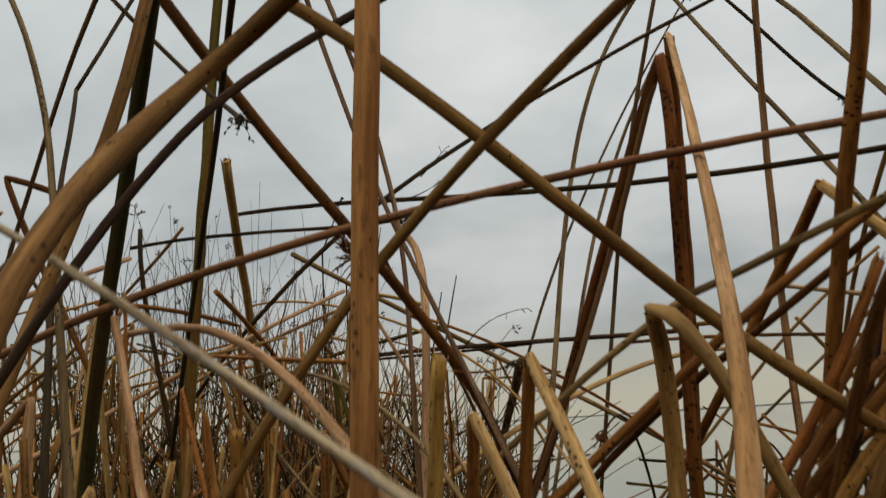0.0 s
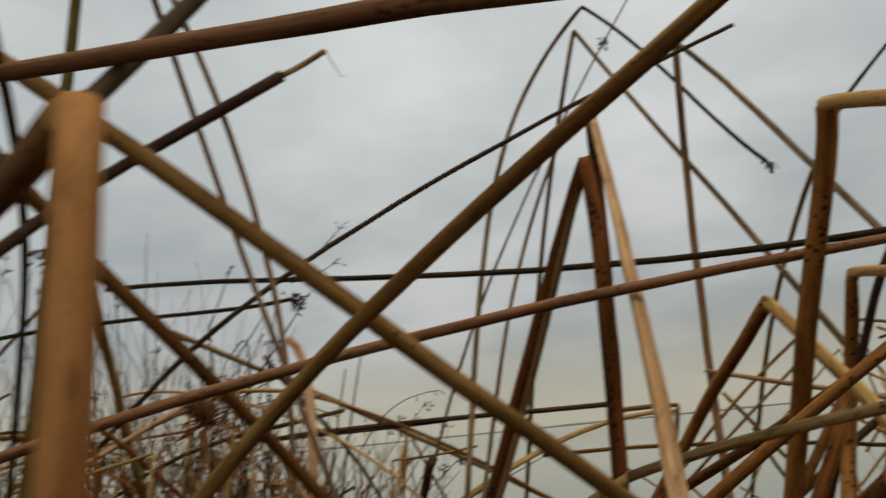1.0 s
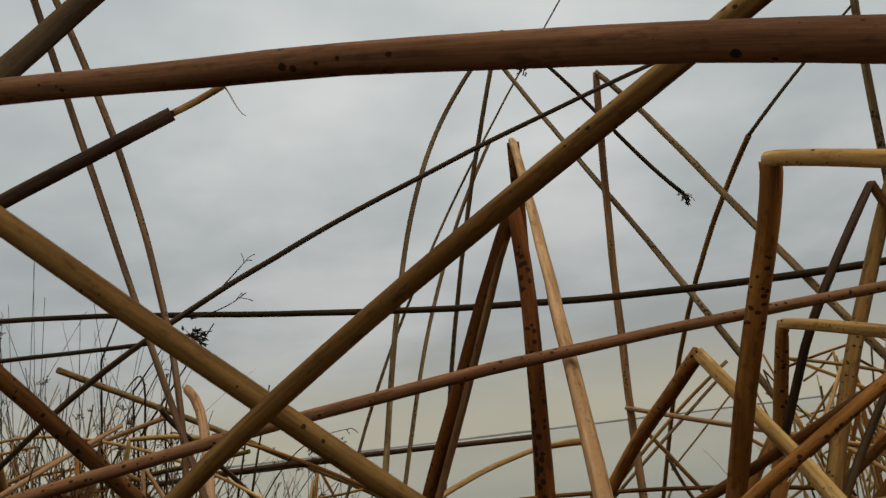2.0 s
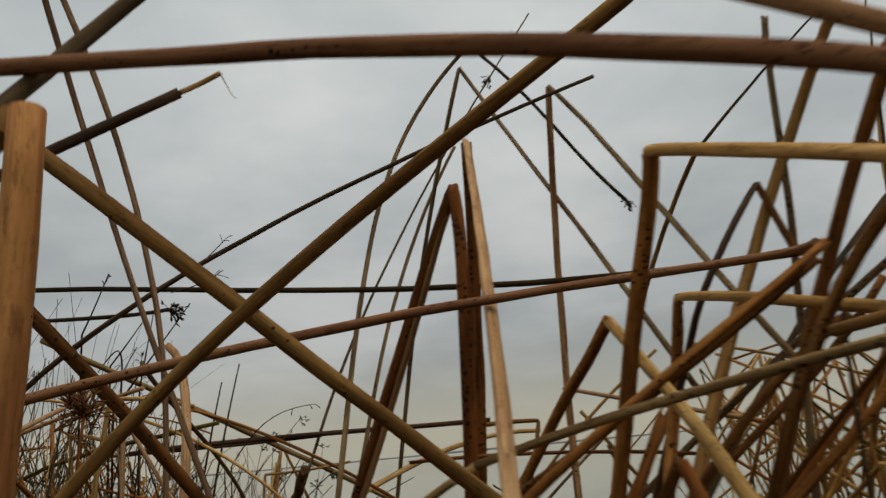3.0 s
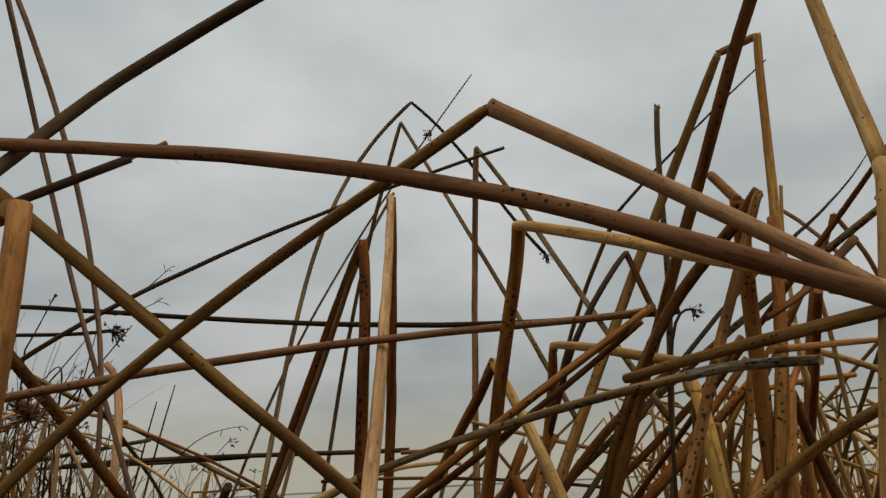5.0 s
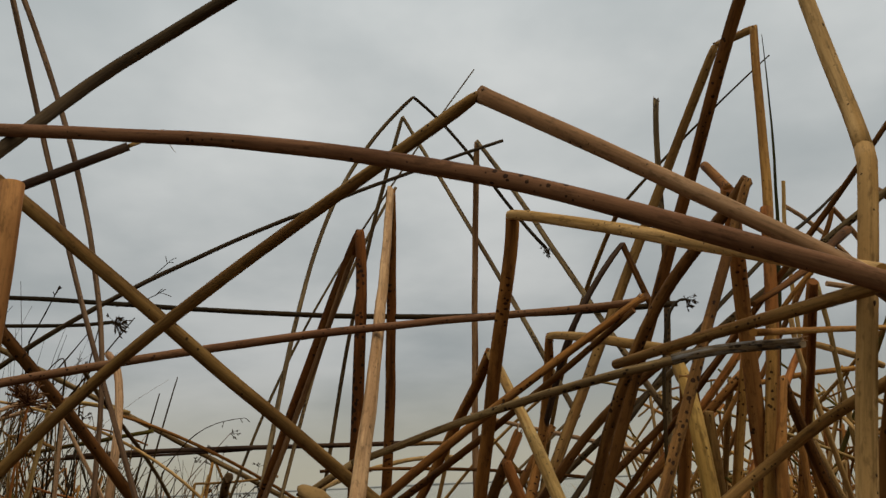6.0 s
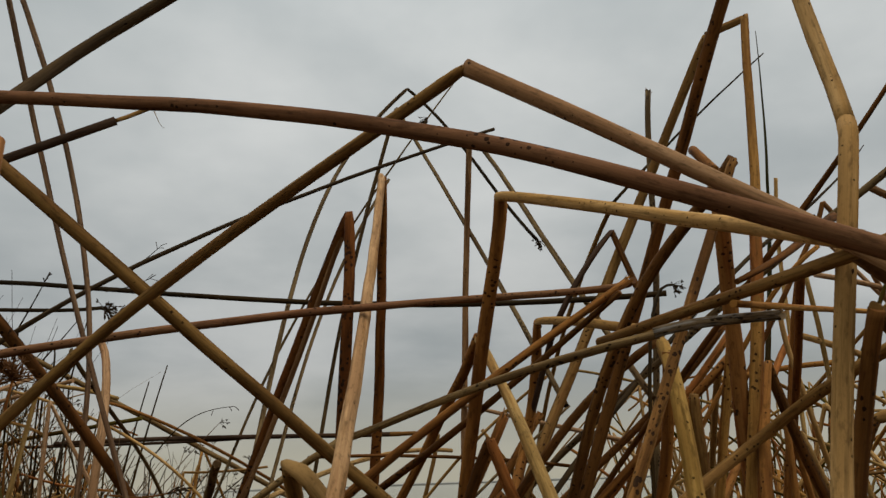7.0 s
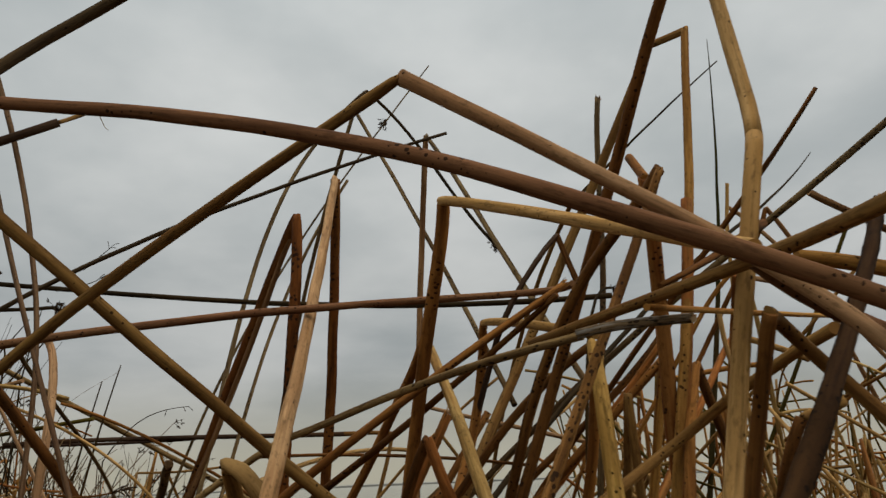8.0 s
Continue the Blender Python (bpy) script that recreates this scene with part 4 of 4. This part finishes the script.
reed('slim brown stalk standing in the thicket', [
    ([(1.114, 0.928, 1.415), (1.112, 0.945, 1.366), (1.112, 0.961, 1.318), (1.113, 0.976, 1.269)], 0.0142, 'brown', {'root': True}),
], seed=105)
reed('thin green-brown stalk leaning in the thicket', [
    ([(1.591, 1.06, 1.616), (1.564, 1.103, 1.517), (1.536, 1.146, 1.417), (1.508, 1.19, 1.318)], 0.0101, 'green2', {'root': True}),
], seed=106)
reed('thin tan stalk leaning in the thicket', [
    ([(1.069, 0.834, 1.426), (1.032, 0.856, 1.398), (1.003, 0.878, 1.36), (0.982, 0.901, 1.312)], 0.0085, 'tan', {'root': True}),
], seed=107)
reed('thin golden stalk standing in the thicket', [
    ([(1.07, 0.945, 1.349), (1.076, 0.953, 1.318), (1.085, 0.96, 1.287), (1.098, 0.965, 1.257)], 0.0100, 'gold', {'root': True}),
], seed=108)
reed('thin rosy-tan stalk lying level in the thicket', [
    ([(1.14, 0.922, 1.404), (1.177, 0.91, 1.396), (1.214, 0.899, 1.387), (1.251, 0.889, 1.378)], 0.0102, 'rose', {}),
], seed=109)
reed('thin dark stalk lying beneath another over the water', [
    ([(0.247, 2.126, 1.209), (0.054, 2.194, 1.204), (-0.153, 2.266, 1.205), (-0.324, 2.325, 1.207)], 0.0085, 'dark2', {}),
], seed=111)
reed('green-brown stalk lying low across the sedges', [
    ([(-0.007, 1.957, 1.251), (-0.094, 2.012, 1.241), (-0.192, 2.083, 1.231), (-0.303, 2.18, 1.219)], 0.0110, 'green2', {'root': True}),
], seed=112)


# ---- the thickets behind and beside ----
def heading(az, dist):
    a = radians(az)
    return -math.sin(a) * dist, math.cos(a) * dist


def wild_reed(rng, az, dist, top, dia, colour, label, group, kind, bed=None):
    """A reed of the thicket, rooted at a heading and distance. kind: upright, folded or lying."""
    x, y = heading(az, dist)
    lean = Vector((rng.gauss(0, 0.16), rng.gauss(0, 0.16), 0)) * top
    tip = Vector((x, y, top)) + lean * 0.3
    foot = Vector((x, y, -0.06)) - lean * 0.7
    mid = foot.lerp(tip, 0.5) + Vector((rng.gauss(0, 0.04), rng.gauss(0, 0.04), 0))
    seed = rng.randrange(1 << 30)

    def made(pieces):
        if bed is None:
            return reed(label, pieces, group, seed=seed)
        for ctrl, thick, hue, opt in pieces:
            stalk("", ctrl, thick, BED_COLOURS.index(hue), rng=rng, into=bed, **opt)

    if kind == "lying":
        turn = rng.uniform(0, 2 * math.pi)
        run = Vector((math.cos(turn), math.sin(turn), rng.choice((-1, 1)) * rng.uniform(0.0, 0.8))) * rng.uniform(0.3, 0.9)
        if run.z < 0:
            run = -run
        a, b = tip - run * 0.8, tip + run * 0.3
        c = tip + Vector((rng.gauss(0, 0.02), rng.gauss(0, 0.02), rng.uniform(-0.01, 0.05)))
        low = a + Vector((-run.x * 0.3, -run.y * 0.3, -0.25))
        return made([([b, c, a, low], dia, colour, {"root": True})])
    if kind == "folded":
        turn = rng.uniform(0, 2 * math.pi)
        ln = rng.uniform(0.12, 0.45)
        drop = rng.uniform(-2.2, 0.1)
        arm = Vector((math.cos(turn), math.sin(turn), drop)).normalized() * ln
        e = tip + arm
        e.z = max(e.z, 0.05)
        k = tip.lerp(e, 0.5) + Vector((0, 0, rng.uniform(-0.02, 0.02)))
        pieces = [([tip, mid, foot], dia, colour, {"kink": (True, False)}), ([tip, k, e], dia * 0.92, colour, {"kink": (True, False)})]
        return made(pieces)
    return made([([tip, mid, foot], dia, colour, {"taper": (rng.uniform(0.7, 0.95), 1.0), "torn": (rng.random() < 0.7, False)})])


WORDS = {
    "yellow": "straw-yellow", "tan": "tan", "brown": "brown", "red": "russet", "olive": "olive-tan", "oliv2": "thin olive",
    "darkbrown": "dark brown", "dark": "thin dark", "mott": "mottled grey-brown", "green": "dark green", "green2": "green-brown", "pink": "pale peeled", "rose": "rosy tan", "straw": "pale straw", "gold": "golden", "dark2": "dark purple-brown", "spot": "spotted brown",
}
STATE = {"upright": "broken stalk standing in the thicket", "folded": "stalk folded over in the thicket", "lying": "stalk lying tangled in the thicket"}


BED_COLOURS = ("yellow", "tan", "brown", "red", "olive", "oliv2", "darkbrown", "dark2", "mott", "green", "green2", "dark", "straw", "gold")


def thicket(rng, count, az, dist, elev, dia, colours, kinds, group, bed=None):
    for _ in range(count):
        a, d = rng.uniform(*az), rng.uniform(*dist)
        e = elev(a, rng)
        top = max(0.35, 1.06 + d * math.tan(radians(e)))
        kind, colour = rng.choice(kinds), rng.choice(colours)
        wild_reed(rng, a, d, top, rng.uniform(*dia), colour, WORDS[colour] + " bulrush " + STATE[kind], group, kind, bed)


rng = random.Random(11)
RIGHT = ("yellow", "gold", "gold", "tan", "tan", "tan", "brown", "brown", "red", "red", "olive", "darkbrown")
MIXED = ("upright", "upright", "folded", "folded", "folded", "lying")
UP = ("upright", "upright", "upright", "folded")
DENSE, BROWN = "reeds of the dense thicket", "reeds of the brown thicket"
FINE = ("gold", "gold", "straw", "straw", "tan", "tan", "brown", "red", "olive", "green2", "yellow")
thicket(rng, 16, (-58, -38), (1.0, 1.5), lambda a, r: r.uniform(-10, 6), (0.009, 0.013), RIGHT, UP, DENSE)
thicket(rng, 58, (-60, -37), (1.4, 2.4), lambda a, r: r.uniform(-7, 8), (0.006, 0.010), FINE, MIXED, DENSE)
LEFT = ("brown", "brown", "tan", "tan", "olive", "yellow", "straw", "red", "darkbrown", "green", "green2", "oliv2", "oliv2")
thicket(rng, 18, (3, 20), (1.5, 2.4), lambda a, r: r.uniform(-10, 0), (0.010, 0.014), LEFT, ("upright", "folded"), BROWN)
PALE = ("brown", "rose", "rose", "straw", "olive", "olive", "yellow", "straw", "gold", "red", "green2", "oliv2")
thicket(rng, 22, (6, 38), (1.0, 1.7), lambda a, r: r.uniform(-8, 4), (0.011, 0.016), PALE, ("upright", "upright", "upright", "folded"), BROWN)
thicket(rng, 36, (4, 36), (1.1, 2.2), lambda a, r: r.uniform(0, 8), (0.006, 0.011), PALE, ("lying", "lying", "folded", "folded"), BROWN)


def reed_bed(label, jobs):
    """The far part of a thicket, one joined bed."""
    bm = bmesh.new()
    bm.loops.layers.uv.verify()
    for count, az, dist, elev, dia, colours, kinds in jobs:
        thicket(rng, count, az, dist, elev, dia, colours, kinds, "", bm)
    ob = mesh_object("reed_bed", bm, MAT[BED_COLOURS[0]])
    for c in BED_COLOURS[1:]:
        ob.data.materials.append(MAT[c])
    return tagged(ob, label, "reeds", kind="stuff")


reed_bed("dense bed of broken straw-yellow and brown bulrushes", [
    (110, (-62, -34), (1.9, 3.2), lambda a, r: r.uniform(-5, 7), (0.006, 0.010), FINE + ("green2",), MIXED),
    (80, (-64, -36), (2.8, 4.2), lambda a, r: r.uniform(-3, 6), (0.007, 0.011), FINE + ("green2",), MIXED),
    (120, (-66, -38), (1.5, 3.0), lambda a, r: r.uniform(-22, 1), (0.005, 0.009), FINE + ("darkbrown",), ("lying", "lying", "folded", "upright")),
    (35, (-44, -28), (1.5, 2.8), lambda a, r: r.uniform(-24, -6), (0.006, 0.011), RIGHT, MIXED),
])
reed_bed("dense bed of broken brown and straw bulrushes", [
    (130, (-4, 40), (1.9, 3.2), lambda a, r: r.uniform(-5, 5) + max(0, a) * 0.12, (0.006, 0.011), LEFT + ("dark", "red"), ("upright", "folded", "folded", "lying")),
    (110, (1, 21), (1.5, 2.5), lambda a, r: r.uniform(-20, -7), (0.006, 0.010), LEFT + ("red", "brown", "tan"), ("upright", "folded", "lying")),
    (75, (-34, -17), (1.8, 3.2), lambda a, r: r.uniform(-15, -3), (0.006, 0.010), ("oliv2", "olive", "darkbrown", "dark", "green2", "brown", "green"), ("upright", "folded", "lying")),
])


def sedge_curve(rng, az, dist, height, tilt=0.16):
    x, y = heading(az, dist)
    turn, bow = rng.uniform(0, 2 * math.pi), abs(rng.gauss(0, 0.2)) * height
    out_ = Vector((math.cos(turn), math.sin(turn), 0)) * bow
    slant = Vector((rng.gauss(0, tilt), rng.gauss(0, tilt), 0)) * height
    foot = Vector((x, y, -0.05)) - slant * 0.8
    out_ += slant
    return [foot, foot + Vector((0, 0, height * 0.55)) + out_ * 0.15 + slant * 0.4, foot + Vector((0, 0, height * (1 - 0.25 * min(1, bow / height * 2)))) + out_]


def sedge(rng, az, dist, height, dia, colour, headed, tilt=0.16, thin=0.75):
    c = bezier(sedge_curve(rng, az, dist, height, tilt), 12)
    base = new("sedge")
    tagged(base, ("fine dark sedge with a small branching seed head" if headed else "fine dry sedge stem bending in the far clump"), "sedge", "fine sedges of the far clump")
    bm = bmesh.new()
    tube(bm, c, [dia / 2 * (1 - thin * i / 11) for i in range(12)], 6)
    mesh_object("stem", bm, MAT[colour], base)
    if headed:
        tuft("seed_head", c[-1], Vector(c[-1]) - Vector(c[-2]), rng.uniform(0.02, 0.045), SEED, base, rng, rng.randint(5, 10))


def skyline(a):
    """How high the far clump stands over the eye, in degrees, by heading."""
    return min(16.0, 5.5 + 0.75 * max(0, a + 1))


for _ in range(200):
    a, d = rng.uniform(-5, 36), rng.uniform(2.3, 4.4)
    e = skyline(a) * rng.uniform(0.2, 1.0)
    sedge(rng, a, d, 1.1 + d * math.tan(radians(e)), rng.uniform(0.005, 0.009), rng.choice(("dark", "dark", "dark", "oliv2", "green", "green2", "darkbrown")), rng.random() < 0.4)
for _ in range(60):
    a, d = rng.uniform(2, 24), rng.uniform(1.9, 3.0)
    sedge(rng, a, d, 1.15 + d * math.tan(radians(skyline(a) * rng.uniform(0.0, 0.9))), rng.uniform(0.006, 0.01), rng.choice(("dark", "dark", "green", "darkbrown", "oliv2")), rng.random() < 0.25)
for _ in range(40):
    a, d = rng.uniform(-60, -34), rng.uniform(2.4, 4.0)
    sedge(rng, a, d, 1.1 + d * math.tan(radians(rng.uniform(-1, 6))), rng.uniform(0.004, 0.007), rng.choice(("oliv2", "olive", "green2", "yellow")), rng.random() < 0.2)

def far_sedges(name, label, colour, jobs):
    """A clump of fine stems too many to count. job: count, headings, distances, lowest and highest tip, thickness, tilt, share with seed heads."""
    bm = bmesh.new()
    for count, az, dist, low_, high_, dia, tilt, headed in jobs:
        for _ in range(count):
            a, d = rng.uniform(*az), rng.uniform(*dist)
            e = rng.uniform(low_, high_ * skyline(a))
            c = bezier(sedge_curve(rng, a, d, max(0.4, 1.1 + d * math.tan(radians(e))), tilt), 8)
            w = rng.uniform(*dia)
            tube(bm, c, [w / 2 * (1 - 0.7 * i / 7) for i in range(8)], 4)
            if rng.random() < headed:
                tuft_into(bm, c[-1], Vector(c[-1]) - Vector(c[-2]), rng.uniform(0.02, 0.04), rng, rng.randint(4, 7))
    return tagged(mesh_object(name, bm, MAT[colour]), label, "sedge", kind="stuff")


far_sedges("sedge_bed", "dense bed of fine dry sedges at the water", "dark", [
    (120, (-4, 21), (2.3, 4.8), -6.0, 0.5, (0.010, 0.015), 0.36, 0.0),
    (180, (21, 36), (2.4, 5.5), -6.0, 0.5, (0.007, 0.012), 0.24, 0.0),
    (75, (-3, 11), (2.1, 3.8), -5.0, 0.85, (0.009, 0.014), 0.40, 0.04),
    (130, (9, 25), (2.8, 4.3), 3.0, 1.1, (0.005, 0.009), 0.16, 0.35),
    (60, (3, 14), (1.8, 3.0), 0.0, 0.85, (0.008, 0.012), 0.30, 0.05),
])
far_sedges("sedge_bed", "bed of thin straw-coloured and brown sedges bent over", "oliv2", [
    (230, (-4, 21), (1.8, 3.2), -8.0, 0.7, (0.006, 0.010), 0.38, 0.0),
    (60, (3, 14), (1.7, 2.8), 0.0, 0.8, (0.008, 0.012), 0.38, 0.0),
])
far_sedges("sedge_bed", "bed of thin red-brown sedges leaning and crossing", "red", [
    (120, (-4, 21), (1.7, 3.0), -9.0, 0.7, (0.006, 0.010), 0.40, 0.0),
])
far_sedges("sedge_bed", "scattered golden sedges bent over in the far clump", "straw", [
    (70, (-4, 20), (1.7, 2.8), -9.0, 0.8, (0.006, 0.010), 0.42, 0.0),
])


# ---- seed heads on fine stems ----
def seeded(label, ctrl, dia, colour, size, count, material, seed):
    """A fine stem that ends in a seed head at its first point."""
    r_ = random.Random(seed)
    base = tagged(new("sedge"), label, "sedge", "fine stems with seed heads")
    bm = bmesh.new()
    c = bezier(ctrl, 14)
    tube(bm, c, [dia / 2 * (0.6 + 0.4 * i / 13) for i in range(14)], 6)
    mesh_object("stem", bm, MAT[colour], base)
    tuft("seed_head", c[0], Vector(c[0]) - Vector(c[1]), size, material, base, r_, count, "drooping dried seed head")


seeded("fine russet sedge with a rusty feathery seed head", [(-0.1, 0.878, 1.2), (-0.125, 0.9, 1.1), (-0.12, 0.93, -0.05)], 0.005, "red", 0.040, 60, SEED_RED, 1)
seeded("fine dark sedge with a drooping russet seed head", [(0.263, 1.332, 0.979), (0.30, 1.34, 1.03), (0.36, 1.36, 1.09), (0.40, 1.38, -0.05)], 0.006, "dark", 0.034, 26, SEED_RED, 3)
seeded("dark twig with a withered seed head", [(0.71, 0.745, 1.319), (0.66, 0.73, 1.312), (0.59, 0.70, 1.30), (0.60, 0.70, -0.05)], 0.006, "dark", 0.022, 16, SEED, 5)


# ---- torn threads, twigs and scars ----
def wisp(label, ctrl, dia, colour, forks=0, seed=0, root=False):
    """A fine twig or torn thread, forked at its far end; root: it comes up from the mud."""
    r_ = random.Random(seed)
    base = tagged(new("twig"), label, "twig", "fine twigs and threads")
    c = [Vector(p) for p in bezier(ctrl, 10)]
    if root:
        c = [Vector((c[0].x, c[0].y + 0.02, -0.05)), c[0].lerp(Vector((c[0].x, c[0].y, -0.05)), 0.5)] + c
    n = len(c)
    bm = bmesh.new()
    tube(bm, c, [dia / 2 * (1 - 0.6 * i / (n - 1)) for i in range(n)], 5)
    mesh_object("stem", bm, MAT[colour], base)
    for k in range(forks):
        s0 = c[-1].lerp(c[-3], r_.uniform(0, 1))
        d = ((c[-1] - c[-3]).normalized() + Vector((r_.gauss(0, 0.6), r_.gauss(0, 0.6), r_.gauss(0, 0.5)))).normalized() * r_.uniform(0.012, 0.025)
        bm = bmesh.new()
        tube(bm, bezier([s0, s0 + d * 0.6, s0 + d + Vector((0, 0, -0.004))], 5), [dia * 0.25, dia * 0.22, dia * 0.2, dia * 0.3, dia * 0.12], 5)
        mesh_object("floret_stalk", bm, SEED, base)


wisp("torn thread of fibre hanging from a snapped stalk", [(0.032, 0.726, 1.488), (0.037, 0.728, 1.483), (0.041, 0.728, 1.466), (0.047, 0.729, 1.465)], 0.0013, "pale")
wisp("fine dark twig with florets against the slanting stalk", [(-0.03, 1.535, 1.515), (0.005, 1.518, 1.545), (0.025, 1.508, 1.565)], 0.003, "dark", 3, 1)
wisp("fine dark forked twig against the slanting stalk", [(-0.081, 1.585, 1.48), (-0.022, 1.57, 1.487), (0.014, 1.556, 1.512)], 0.003, "dark", 3, 2)
wisp("dark sedge bowed over to a forked tip", [(0.02, 2.0, 1.15), (0.08, 1.95, 1.25), (0.13, 1.92, 1.27), (0.21, 1.884, 1.273)], 0.004, "dark", 3, 3, True)
wisp("dark pointed sedge leaning at the water", [(-0.03, 2.07, 1.05), (0.0, 2.05, 1.22), (0.043, 2.022, 1.394)], 0.008, "dark", 0, 4, True)
wisp("dark pointed sedge leaning beside another", [(-0.06, 2.09, 1.05), (-0.035, 2.07, 1.2), (0.0, 2.05, 1.355)], 0.008, "dark", 0, 5, True)
wisp("fine dark sedge with a small branching head", [(-0.32, 2.041, 1.487), (-0.284, 2.007, 1.551), (-0.254, 1.974, 1.619)], 0.0055, "dark", 5, 6, True)
wisp("dark sedge with a sharply folded tip", [(-0.233, 2.057, 1.335), (-0.226, 2.03, 1.412), (-0.219, 2.006, 1.478), (-0.247, 2.028, 1.443), (-0.285, 2.057, 1.397)], 0.0065, "dark", 0, 7, True)
wisp("long straight dark sedge leaning over the clump", [(-0.251, 2.074, 1.304), (-0.16, 2.004, 1.417), (-0.067, 1.932, 1.531)], 0.0065, "dark", 0, 8, True)
wisp("dark sedge leaning over the clump", [(-0.264, 2.099, 1.416), (-0.221, 2.067, 1.464), (-0.184, 2.038, 1.511)], 0.0055, "dark", 0, 9, True)
wisp("slim dark sedge standing in the clump", [(-0.195, 2.092, 1.354), (-0.172, 2.049, 1.462), (-0.155, 2.018, 1.539)], 0.0055, "dark", 0, 10, True)
wisp("dark sedge bent level with a feathery russet head", [(-0, 1, 1.072), (0.029, 1.002, 1.065), (0.052, 1.002, 1.064), (0.073, 1.001, 1.07), (0.088, 1, 1.074)], 0.0045, "darkbrown", 11, 11, True)
wisp("russet side spray of a bent sedge", [(0.049, 1.002, 1.063), (0.063, 1.004, 1.056), (0.075, 1.007, 1.042), (0.084, 1.009, 1.031)], 0.003, "darkbrown", 5, 12)
